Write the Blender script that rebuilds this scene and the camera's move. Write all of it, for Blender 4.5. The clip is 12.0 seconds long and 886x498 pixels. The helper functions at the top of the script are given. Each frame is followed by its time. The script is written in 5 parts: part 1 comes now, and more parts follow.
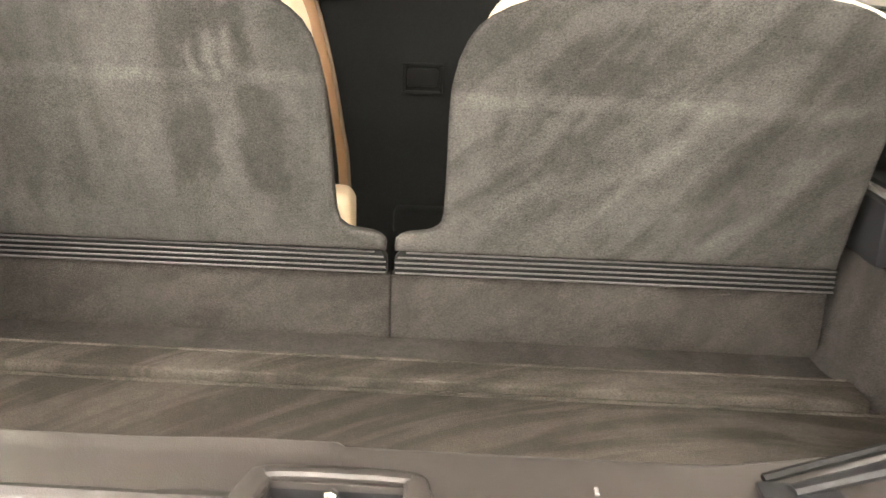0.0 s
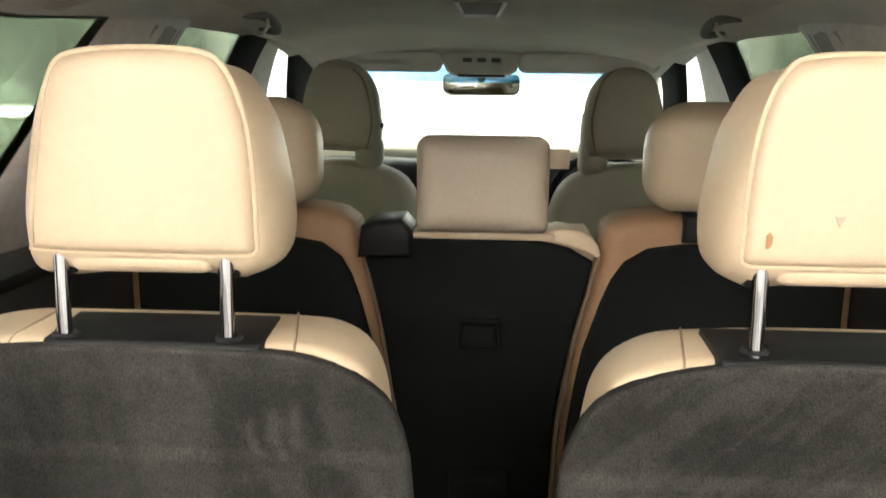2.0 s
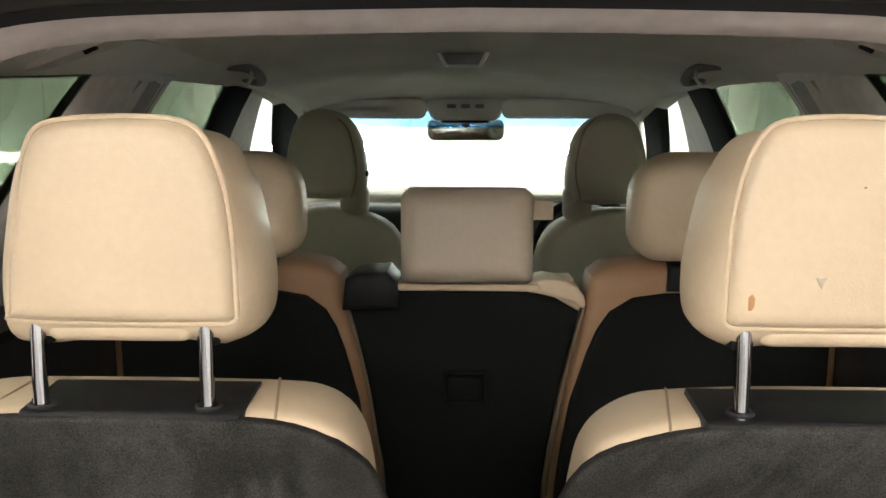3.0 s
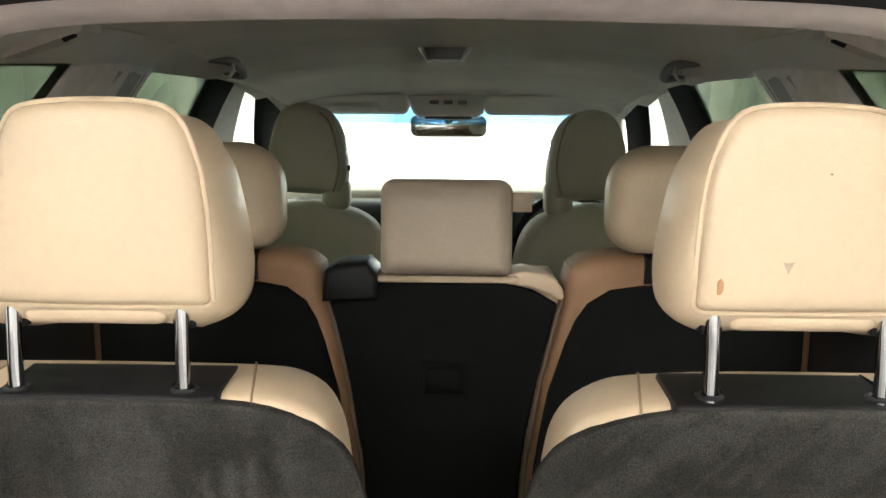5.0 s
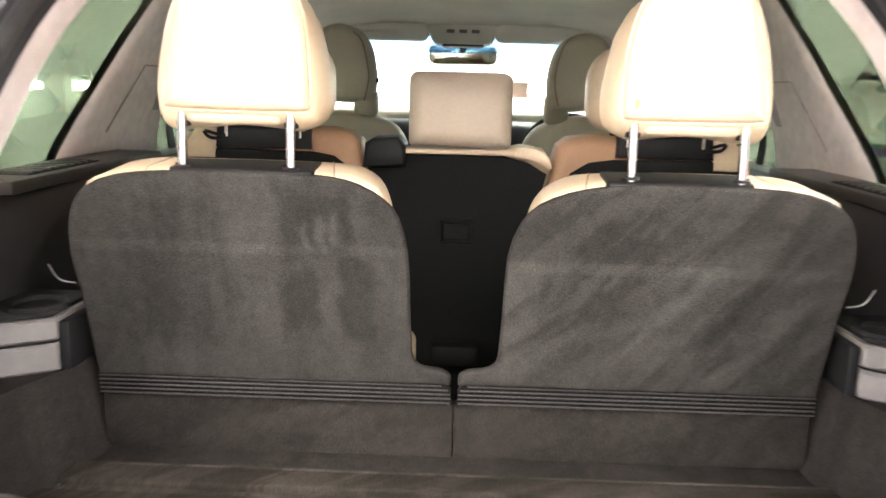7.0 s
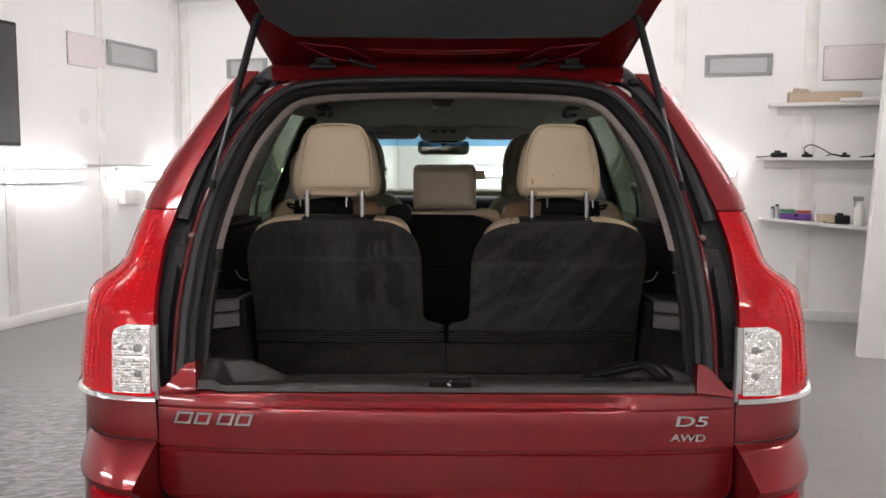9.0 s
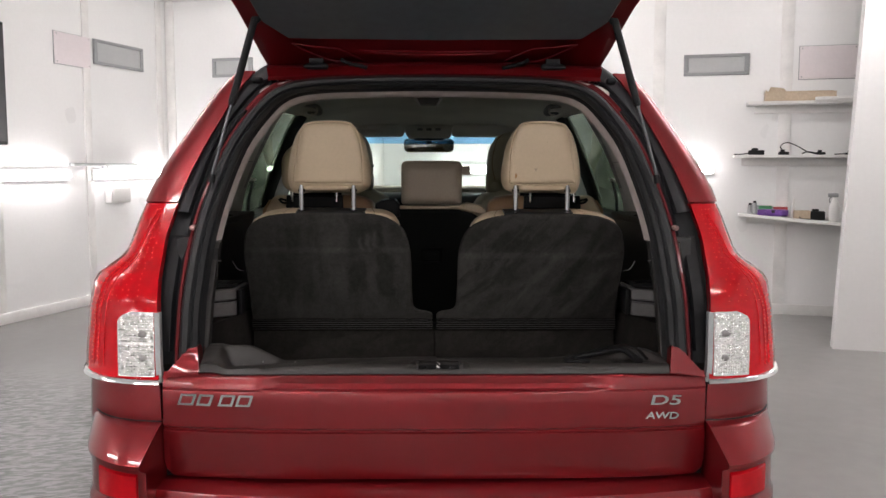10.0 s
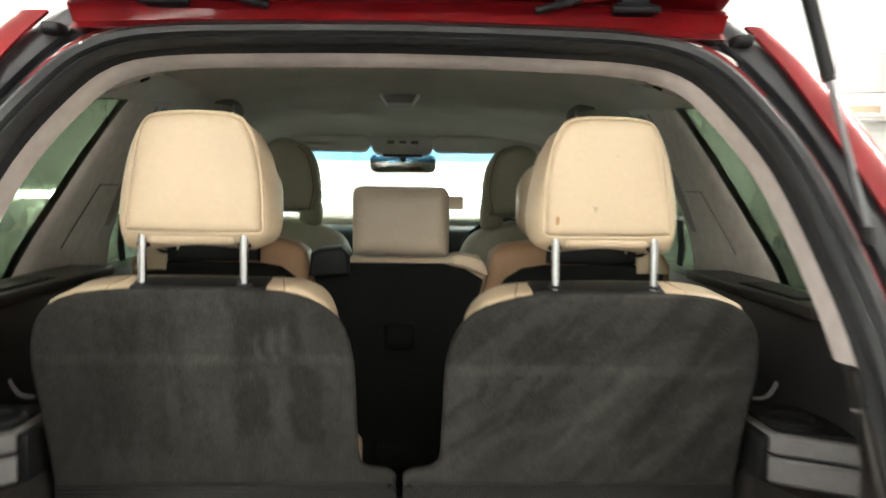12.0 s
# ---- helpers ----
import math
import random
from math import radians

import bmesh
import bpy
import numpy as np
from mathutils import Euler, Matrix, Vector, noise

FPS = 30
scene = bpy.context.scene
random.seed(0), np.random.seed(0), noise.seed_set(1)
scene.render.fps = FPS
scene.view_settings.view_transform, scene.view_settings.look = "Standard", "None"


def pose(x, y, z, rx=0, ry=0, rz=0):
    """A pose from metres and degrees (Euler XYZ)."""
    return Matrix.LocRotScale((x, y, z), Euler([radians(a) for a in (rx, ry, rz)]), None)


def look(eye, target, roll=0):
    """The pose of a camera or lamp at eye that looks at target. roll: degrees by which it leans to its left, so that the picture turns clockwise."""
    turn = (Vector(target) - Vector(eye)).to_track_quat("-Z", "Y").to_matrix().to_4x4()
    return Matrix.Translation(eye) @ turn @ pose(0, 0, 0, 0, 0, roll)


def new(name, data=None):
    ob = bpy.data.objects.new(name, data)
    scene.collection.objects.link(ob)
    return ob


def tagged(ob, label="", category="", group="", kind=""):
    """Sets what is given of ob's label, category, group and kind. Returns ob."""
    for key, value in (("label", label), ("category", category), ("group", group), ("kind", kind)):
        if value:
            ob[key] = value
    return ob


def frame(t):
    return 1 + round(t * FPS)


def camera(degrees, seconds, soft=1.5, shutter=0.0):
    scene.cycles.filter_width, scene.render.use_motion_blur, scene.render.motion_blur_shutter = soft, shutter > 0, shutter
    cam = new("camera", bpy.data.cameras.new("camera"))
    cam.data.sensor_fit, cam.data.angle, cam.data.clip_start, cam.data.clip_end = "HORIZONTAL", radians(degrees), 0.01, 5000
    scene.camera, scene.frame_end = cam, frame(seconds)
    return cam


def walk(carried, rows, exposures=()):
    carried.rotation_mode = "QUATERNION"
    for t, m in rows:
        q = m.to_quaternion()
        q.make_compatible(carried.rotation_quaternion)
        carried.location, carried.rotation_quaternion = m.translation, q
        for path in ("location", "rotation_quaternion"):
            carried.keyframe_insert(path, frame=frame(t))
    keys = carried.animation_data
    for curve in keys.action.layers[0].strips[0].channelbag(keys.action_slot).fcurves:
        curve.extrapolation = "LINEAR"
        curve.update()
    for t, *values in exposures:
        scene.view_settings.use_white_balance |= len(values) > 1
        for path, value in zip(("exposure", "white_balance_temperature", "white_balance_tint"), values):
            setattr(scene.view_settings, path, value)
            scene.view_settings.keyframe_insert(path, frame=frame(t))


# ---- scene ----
cam = camera(54.7, 12.0, soft=1.5, shutter=0.5)
PATH = [
    (0, (0.101, -0.476, 1.368), (0.034, 1.418, 0.728), 1.9),
    (0.5, (0.097, -0.43, 1.404), (-0.021, 1.436, 0.693), 0.8),
    (1, (0.067, -0.386, 1.425), (-0.038, 1.495, 0.754), 0.7),
    (1.5, (0.006, -0.318, 1.545), (-0.065, 1.622, 1.061), 1.7),
    (2, (-0.008, -0.276, 1.575), (-0.097, 1.689, 1.217), 0.7),
    (2.5, (-0.007, -0.266, 1.594), (-0.091, 1.709, 1.286), -0.1),
    (3, (-0.003, -0.268, 1.597), (-0.065, 1.713, 1.328), 0.1),
    (5, (0.006, -0.278, 1.585), (-0.02, 1.704, 1.315), 0.5),
    (5.5, (0.007, -0.314, 1.518), (-0.011, 1.658, 1.188), 0.5),
    (6, (-0.006, -0.389, 1.46), (-0.051, 1.567, 1.048), 0.8),
    (6.5, (0.023, -0.496, 1.451), (-0.051, 1.456, 1.022), 1.2),
    (7, (0.008, -0.719, 1.471), (-0.04, 1.246, 1.099), 1.5),
    (7.5, (-0.014, -1.035, 1.483), (0.017, 0.937, 1.15), 1.6),
    (7.6, (-0.01, -1.093, 1.473), (0.024, 0.883, 1.166), 1.2),
    (7.7, (0.019, -1.171, 1.497), (0.027, 0.803, 1.173), 0.9),
    (9.3, (-0.005, -1.972, 1.486), (-0.01, 0.02, 1.312), 0.1),
    (9.5, (-0.01, -2.007, 1.481), (0.003, -0.016, 1.298), 0.2),
    (9.6, (-0.014, -2.027, 1.493), (0.005, -0.036, 1.302), 0.1),
    (10, (-0.013, -2.026, 1.48), (0.017, -0.035, 1.29), 0.1),
    (10.5, (0.0, -1.954, 1.471), (0.041, 0.036, 1.275), 0.3),
    (11, (0.038, -1.6, 1.446), (0.087, 0.39, 1.247), 1.6),
    (11.2, (0.059, -1.439, 1.469), (0.107, 0.55, 1.267), 2.1),
    (11.5, (0.066, -1.2, 1.486), (0.116, 0.789, 1.283), 2.4),
    (12, (0.013, -0.827, 1.503), (0.091, 1.166, 1.36), 0.7),
]
# seconds, stops, kelvin, tint
EXPOSURES = [(0.0, 3.54, 6900, 12), (0.5, 3.79, 6920, 13), (0.9, 3.79, 6860, 12), (1.2, 3.64, 6733, 11), (1.6, 2.59, 6600, 10), (2.0, 1.79, 6556, 10),
             (2.5, 1.35, 6480, 11), (3.2, 1.33, 6480, 11), (5.0, 1.54, 6420, 10), (5.6, 1.34, 6480, 11), (6.2, 1.99, 6560, 14), (6.6, 2.56, 6620, 15), (7.0, 2.59, 6540, 17), (7.3, 2.42, 6490, 18),
             (7.7, 2.09, 6430, 20), (8.4, 0.44, 6350, 17), (9.3, -0.2, 6300, 16), (10.5, -0.18, 6280, 16), (11.0, 0.07, 6320, 14), (11.3, 0.24, 6380, 13), (11.7, 0.82, 6460, 10),
             (12.0, 1.36, 6470, 6)]
walk(cam, [(t, look(eye, target, roll)) for t, eye, target, roll in PATH], EXPOSURES)

# ---- light ----
GROUND = 0.08          # level of the workshop floor
CORNER = Vector((-3.05, 8.03, 0.0))
ROOM = Matrix.Translation(CORNER) @ Matrix.Rotation(radians(-16.98), 4, "Z")   # u along the front wall, -v along the side wall
ROOM_W, ROOM_D, ROOM_H = 8.6, 15.0, 3.35

world = bpy.data.worlds.new("world")
scene.world = world
world.use_nodes = True
world.node_tree.nodes["Background"].inputs[0].default_value = (0.9, 0.95, 1.0, 1)
world.node_tree.nodes["Background"].inputs[1].default_value = 0.1


# ---- materials ----
def mat(name, colour, rough=0.5, metal=0.0, coat=0.0, scale=40.0, vary=0.12, bump=0.0, bump_scale=200.0, sheen=0.0, scale2=4.0, vary2=0.1, spec=0.5, uneven=0.08):
    m = bpy.data.materials.new(name)
    m.use_nodes = True
    nt = m.node_tree
    b = nt.nodes["Principled BSDF"]
    tc = nt.nodes.new("ShaderNodeTexCoord")
    b.inputs["Roughness"].default_value = rough
    b.inputs["Metallic"].default_value = metal
    b.inputs["Coat Weight"].default_value = coat
    b.inputs["Coat Roughness"].default_value = 0.04
    b.inputs["Sheen Weight"].default_value = sheen
    b.inputs["Specular IOR Level"].default_value = spec
    fine = nt.nodes.new("ShaderNodeTexNoise")
    fine.inputs["Scale"].default_value, fine.inputs["Detail"].default_value = scale, 5
    broad = nt.nodes.new("ShaderNodeTexNoise")
    broad.inputs["Scale"].default_value, broad.inputs["Detail"].default_value = scale2, 3
    nt.links.new(tc.outputs["Object"], fine.inputs["Vector"])
    nt.links.new(tc.outputs["Object"], broad.inputs["Vector"])
    last = None
    for node, amount in ((fine, vary), (broad, vary2)):
        ramp = nt.nodes.new("ShaderNodeMapRange")
        ramp.inputs["From Min"].default_value, ramp.inputs["From Max"].default_value = 0.25, 0.75
        ramp.inputs["To Min"].default_value, ramp.inputs["To Max"].default_value = 1 - amount, 1 + amount
        nt.links.new(node.outputs["Fac"], ramp.inputs["Value"])
        mul = nt.nodes.new("ShaderNodeVectorMath")
        mul.operation = "SCALE"
        if last is None:
            mul.inputs[0].default_value = colour
        else:
            nt.links.new(last.outputs[0], mul.inputs[0])
        nt.links.new(ramp.outputs[0], mul.inputs["Scale"])
        last = mul
    nt.links.new(last.outputs[0], b.inputs["Base Color"])
    rr = nt.nodes.new("ShaderNodeMapRange")
    rr.inputs["To Min"].default_value, rr.inputs["To Max"].default_value = max(0.02, rough - uneven), min(1, rough + uneven)
    nt.links.new(broad.outputs["Fac"], rr.inputs["Value"])
    nt.links.new(rr.outputs[0], b.inputs["Roughness"])
    if bump:
        bn = nt.nodes.new("ShaderNodeTexNoise")
        bn.inputs["Scale"].default_value, bn.inputs["Detail"].default_value = bump_scale, 4
        nt.links.new(tc.outputs["Object"], bn.inputs["Vector"])
        bp = nt.nodes.new("ShaderNodeBump")
        bp.inputs["Strength"].default_value, bp.inputs["Distance"].default_value = bump, 0.002
        nt.links.new(bn.outputs["Fac"], bp.inputs["Height"])
        nt.links.new(bp.outputs[0], b.inputs["Normal"])
    return m


def glass(name, tint, rough=0.0):
    m = bpy.data.materials.new(name)
    m.use_nodes = True
    nt = m.node_tree
    nt.nodes.remove(nt.nodes["Principled BSDF"])
    out = nt.nodes["Material Output"]
    tr = nt.nodes.new("ShaderNodeBsdfTransparent")
    tr.inputs[0].default_value = (*tint, 1)
    gl = nt.nodes.new("ShaderNodeBsdfGlossy")
    gl.inputs["Roughness"].default_value = rough
    mix, fr, pw = nt.nodes.new("ShaderNodeMixShader"), nt.nodes.new("ShaderNodeLayerWeight"), nt.nodes.new("ShaderNodeMath")
    pw.operation = "MULTIPLY_ADD"
    sq = nt.nodes.new("ShaderNodeMath")
    sq.operation = "POWER"
    sq.inputs[1].default_value = 5.0
    nt.links.new(fr.outputs["Facing"], sq.inputs[0])
    nt.links.new(sq.outputs[0], pw.inputs[0])
    pw.inputs[1].default_value, pw.inputs[2].default_value = 0.5, 0.03
    nt.links.new(pw.outputs[0], mix.inputs[0])
    nt.links.new(tr.outputs[0], mix.inputs[1])
    nt.links.new(gl.outputs[0], mix.inputs[2])
    nt.links.new(mix.outputs[0], out.inputs[0])
    return m


def glow(name, colour, strength):
    m = bpy.data.materials.new(name)
    m.use_nodes = True
    b = m.node_tree.nodes["Principled BSDF"]
    b.inputs["Base Color"].default_value = (0.8, 0.8, 0.8, 1)
    b.inputs["Emission Color"].default_value = (*colour, 1)
    b.inputs["Emission Strength"].default_value = strength
    return m


PAINT = mat("red_metallic_paint", (0.222, 0.0085, 0.0125), 0.32, 0.55, 1.0, 900, 0.10, vary2=0.02, spec=0.2, uneven=0.0)
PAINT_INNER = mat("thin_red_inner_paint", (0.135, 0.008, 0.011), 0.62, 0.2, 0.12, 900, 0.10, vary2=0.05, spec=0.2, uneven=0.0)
RED_PLASTIC = mat("red_lens", (0.54, 0.003, 0.009), 0.10, 0, 0.4, 60, 0.08, spec=0.2)
CLEAR_LENS = mat("clear_lens", (0.8, 0.79, 0.77), 0.12, 0.75, 0.8, 140, 0.3, bump=0.3, bump_scale=260)
DARK_STEEL = mat("dark_steel", (0.16, 0.16, 0.17), 0.3, 0.9)
LENS_GREY = mat("grey_bulb_glass", (0.32, 0.31, 0.3), 0.1, 0.2, 1.0)
CHROME = mat("chrome", (0.82, 0.82, 0.83), 0.12, 1.0, vary=0.02, vary2=0.02)
LINER = mat("charcoal_lining_plastic", (0.026, 0.025, 0.026), 0.36, bump=0.1, bump_scale=600, spec=0.45)
RUBBER = mat("black_rubber", (0.022, 0.0225, 0.024), 0.5, vary=0.2, spec=0.32)
GUTTER = mat("dull_black_gutter", (0.010, 0.0105, 0.012), 0.45, vary=0.2, spec=0.2)
GUTTER_COVER = mat("grey_black_gutter_plastic", (0.026, 0.027, 0.030), 0.42, vary=0.15, bump=0.1, bump_scale=600)
BLACK = mat("black_plastic", (0.011, 0.011, 0.012), 0.5, bump=0.15, bump_scale=600, spec=0.22)
SILL = mat("grey_black_sill_plastic", (0.026, 0.0225, 0.0205), 0.43, bump=0.2, bump_scale=700)
def carpet(name, colour, angle, stretch=(3.0, 3.0, 16.0), contrast=0.3, fold=0.0, swirl=0.35):
    """Velour: a fine pile, brushed in long soft strokes that lie at an angle; fold: the height of a crease, drawn as a
    band of paler colour.
    """
    m = mat(name, colour, 1.0, 0, 0, 560, 0.55, 0.8, 750, 0.0, 60, 0.16, 0.05)
    nt = m.node_tree
    b = nt.nodes["Principled BSDF"]
    b.inputs["Sheen Roughness"].default_value = 0.6
    tc = nt.nodes.new("ShaderNodeTexCoord")
    mp = nt.nodes.new("ShaderNodeMapping")
    mp.inputs["Rotation"].default_value = angle
    ms = nt.nodes.new("ShaderNodeMapping")
    ms.inputs["Scale"].default_value = stretch
    nz = nt.nodes.new("ShaderNodeTexNoise")
    nz.inputs["Scale"].default_value, nz.inputs["Detail"].default_value, nz.inputs["Distortion"].default_value = 1.0, 3.5, swirl
    rg = nt.nodes.new("ShaderNodeMapRange")
    rg.interpolation_type = "SMOOTHSTEP"
    rg.inputs["From Min"].default_value, rg.inputs["From Max"].default_value = 0.36, 0.64
    rg.inputs["To Min"].default_value, rg.inputs["To Max"].default_value = 1 - contrast, 1 + contrast
    mul = nt.nodes.new("ShaderNodeVectorMath")
    mul.operation = "SCALE"
    nt.links.new(tc.outputs["Object"], mp.inputs[0])
    nt.links.new(mp.outputs[0], ms.inputs[0])
    nt.links.new(ms.outputs[0], nz.inputs["Vector"])
    nt.links.new(nz.outputs["Fac"], rg.inputs["Value"])
    nt.links.new(b.inputs["Base Color"].links[0].from_socket, mul.inputs[0])
    gain = rg.outputs[0]
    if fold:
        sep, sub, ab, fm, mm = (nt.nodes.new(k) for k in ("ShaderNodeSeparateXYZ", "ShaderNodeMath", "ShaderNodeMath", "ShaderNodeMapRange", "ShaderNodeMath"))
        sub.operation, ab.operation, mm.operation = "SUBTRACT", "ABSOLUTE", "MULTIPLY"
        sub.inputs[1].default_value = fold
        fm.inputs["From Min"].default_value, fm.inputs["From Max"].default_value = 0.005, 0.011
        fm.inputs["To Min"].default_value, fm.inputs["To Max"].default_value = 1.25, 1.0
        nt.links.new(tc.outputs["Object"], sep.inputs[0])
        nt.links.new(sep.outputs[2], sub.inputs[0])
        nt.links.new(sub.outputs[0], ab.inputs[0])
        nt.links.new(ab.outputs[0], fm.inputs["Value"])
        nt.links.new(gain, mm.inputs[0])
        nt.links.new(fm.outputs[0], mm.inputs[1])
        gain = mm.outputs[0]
    nt.links.new(gain, mul.inputs["Scale"])
    nt.links.new(mul.outputs[0], b.inputs["Base Color"])
    return m


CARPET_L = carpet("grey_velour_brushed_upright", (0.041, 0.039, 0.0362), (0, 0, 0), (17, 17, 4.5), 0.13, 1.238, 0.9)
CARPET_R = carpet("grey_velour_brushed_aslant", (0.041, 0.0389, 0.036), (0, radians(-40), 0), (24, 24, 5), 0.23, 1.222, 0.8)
CARPET = carpet("grey_side_carpet", (0.030, 0.027, 0.025), (0, 0, 0), (14, 14, 6), 0.16)
# carpet under the ribbed strip, its colour lowered to stand for the shade there
SHADED_PANEL = carpet("shade_darkened_panel_carpet", (0.028, 0.0252, 0.0228), (0, radians(28), 0), (7, 7, 20), 0.17, swirl=1.0)
FLOORC = carpet("brown_grey_floor_carpet", (0.037, 0.0325, 0.0275), (0, 0, 0), (5, 5, 5), 0.1, swirl=1.0)


def swept_arcs(m, cx, cy, contrast):
    """Arcs left by a vacuum cleaner's nozzle: streaks that run round a point of the floor."""
    nt = m.node_tree
    b = nt.nodes["Principled BSDF"]
    tc, sep, dx, dy, ang, vec, rad, comb, nz, rg, mul = (nt.nodes.new("ShaderNode" + k) for k in ("TexCoord", "SeparateXYZ", "Math", "Math", "Math", "CombineXYZ", "VectorMath", "CombineXYZ", "TexNoise", "MapRange", "VectorMath"))
    nt.links.new(tc.outputs["Object"], sep.inputs[0])
    for node, out, c in ((dx, 0, cx), (dy, 1, cy)):
        node.operation = "SUBTRACT"
        node.inputs[1].default_value = c
        nt.links.new(sep.outputs[out], node.inputs[0])
    ang.operation, rad.operation, mul.operation = "ARCTAN2", "LENGTH", "SCALE"
    nt.links.new(dy.outputs[0], ang.inputs[0])
    nt.links.new(dx.outputs[0], ang.inputs[1])
    nt.links.new(dx.outputs[0], vec.inputs[0])
    nt.links.new(dy.outputs[0], vec.inputs[1])
    nt.links.new(vec.outputs[0], rad.inputs[0])
    for out, gain, slot in ((rad.outputs["Value"], 42.0, 0), (ang.outputs[0], 3.2, 1)):
        g = nt.nodes.new("ShaderNodeMath")
        g.operation = "MULTIPLY"
        g.inputs[1].default_value = gain
        nt.links.new(out, g.inputs[0])
        nt.links.new(g.outputs[0], comb.inputs[slot])
    nz.inputs["Scale"].default_value, nz.inputs["Detail"].default_value, nz.inputs["Distortion"].default_value = 1.0, 4.0, 0.5
    nt.links.new(comb.outputs[0], nz.inputs["Vector"])
    rg.interpolation_type = "SMOOTHSTEP"
    rg.inputs["From Min"].default_value, rg.inputs["From Max"].default_value = 0.40, 0.60
    rg.inputs["To Min"].default_value, rg.inputs["To Max"].default_value = 1 - contrast, 1 + contrast
    nt.links.new(nz.outputs["Fac"], rg.inputs["Value"])
    nt.links.new(b.inputs["Base Color"].links[0].from_socket, mul.inputs[0])
    nt.links.new(rg.outputs[0], mul.inputs["Scale"])
    nt.links.new(mul.outputs[0], b.inputs["Base Color"])


swept_arcs(FLOORC, 0.42, -0.25, 0.26)


def brush_marks(m, marks, slant=0.0):
    """Patches where the pile was stroked the other way: (x0, x1, z0, z1, gain), with soft, uneven edges; slant: metres that they lean sideways for each metre of height, from z 1.05 up."""
    nt = m.node_tree
    b = nt.nodes["Principled BSDF"]
    tc, nz, ad, sc, sep = (nt.nodes.new(k) for k in ("ShaderNodeTexCoord", "ShaderNodeTexNoise", "ShaderNodeVectorMath", "ShaderNodeVectorMath", "ShaderNodeSeparateXYZ"))
    nz.inputs["Scale"].default_value, nz.inputs["Detail"].default_value = 28, 5
    ad.operation, sc.operation = "MULTIPLY_ADD", "SCALE"
    ad.inputs[1].default_value = (0.03, 0.0, 0.05)
    nt.links.new(tc.outputs["Object"], nz.inputs["Vector"])
    nt.links.new(nz.outputs["Color"], ad.inputs[0])
    nt.links.new(tc.outputs["Object"], ad.inputs[2])
    nt.links.new(ad.outputs[0], sep.inputs[0])
    lean, across = nt.nodes.new("ShaderNodeMath"), nt.nodes.new("ShaderNodeMath")
    lean.operation, across.operation = "MULTIPLY_ADD", "ADD"
    lean.inputs[1].default_value, lean.inputs[2].default_value = -slant, 1.05 * slant
    nt.links.new(sep.outputs[2], lean.inputs[0])
    nt.links.new(lean.outputs[0], across.inputs[0])
    nt.links.new(sep.outputs[0], across.inputs[1])
    total = None
    for x0, x1, z0, z1, gain in marks:
        mask = None
        for axis, lo, hi, soft in ((0, x0 + 0.015, x1 + 0.015, 0.007), (2, z0 + 0.025, z1 + 0.025, 0.012)):
            for edge, sign in ((lo, 1), (hi, -1)):
                mr = nt.nodes.new("ShaderNodeMapRange")
                mr.interpolation_type = "SMOOTHSTEP"
                mr.inputs["From Min"].default_value, mr.inputs["From Max"].default_value = edge - sign * soft, edge + sign * soft
                nt.links.new(across.outputs[0] if axis == 0 else sep.outputs[2], mr.inputs["Value"])
                if mask is None:
                    mask = mr.outputs[0]
                else:
                    mu = nt.nodes.new("ShaderNodeMath")
                    mu.operation = "MULTIPLY"
                    nt.links.new(mask, mu.inputs[0])
                    nt.links.new(mr.outputs[0], mu.inputs[1])
                    mask = mu.outputs[0]
        add = nt.nodes.new("ShaderNodeMath")
        add.operation = "MULTIPLY_ADD"
        nt.links.new(mask, add.inputs[0])
        add.inputs[1].default_value = gain
        if total is None:
            add.inputs[2].default_value = 1.0
        else:
            nt.links.new(total, add.inputs[2])
        total = add.outputs[0]
    nt.links.new(b.inputs["Base Color"].links[0].from_socket, sc.inputs[0])
    nt.links.new(total, sc.inputs["Scale"])
    nt.links.new(sc.outputs[0], b.inputs["Base Color"])


brush_marks(CARPET_L, [(-0.33, -0.26, 1.10, 1.345, 0.16), (-0.25, -0.20, 1.115, 1.205, -0.32), (-0.17, -0.12, 1.095, 1.225, -0.35), (-0.195, -0.175, 1.10, 1.20, 0.14), (-0.25, -0.155, 1.225, 1.32, -0.27),
                       (-0.222, -0.212, 1.245, 1.272, 0.55), (-0.2, -0.189, 1.245, 1.282, 0.6), (-0.18, -0.169, 1.25, 1.288, 0.6), (-0.112, -0.1, 1.165, 1.225, 0.16), (-0.09, -0.078, 1.15, 1.225, 0.16), (-0.46, -0.36, 1.08, 1.31, -0.19)])
brush_marks(CARPET_R, [(0.163, 0.195, 1.055, 1.225, 0.2), (0.345, 0.375, 1.04, 1.19, 0.17), (0.205, 0.245, 1.13, 1.215, -0.2), (0.255, 0.33, 1.10, 1.212, -0.26), (0.275, 0.34, 1.04, 1.085, -0.16), (0.40, 0.44, 1.07, 1.16, -0.16)], 0.94)
brush_marks(CARPET_R, [(0.11, 0.28, 1.235, 1.305, -0.14), (0.30, 0.5, 1.24, 1.32, -0.10), (0.075, 0.12, 1.07, 1.24, 0.10), (0.12, 0.17, 1.11, 1.205, -0.10)])
CREAM = mat("cream_leather", (0.61, 0.478, 0.325), 0.45, 0, 0, 120, 0.03, 0.12, 420, 0.0, 5, 0.04)
# cream leather with the middle headrest's shade put into its colour
SHADED_CREAM = mat("shade_greyed_cream_leather", (0.49, 0.405, 0.31), 0.48, 0, 0, 120, 0.04, 0.12, 420, 0.0, 5, 0.05)
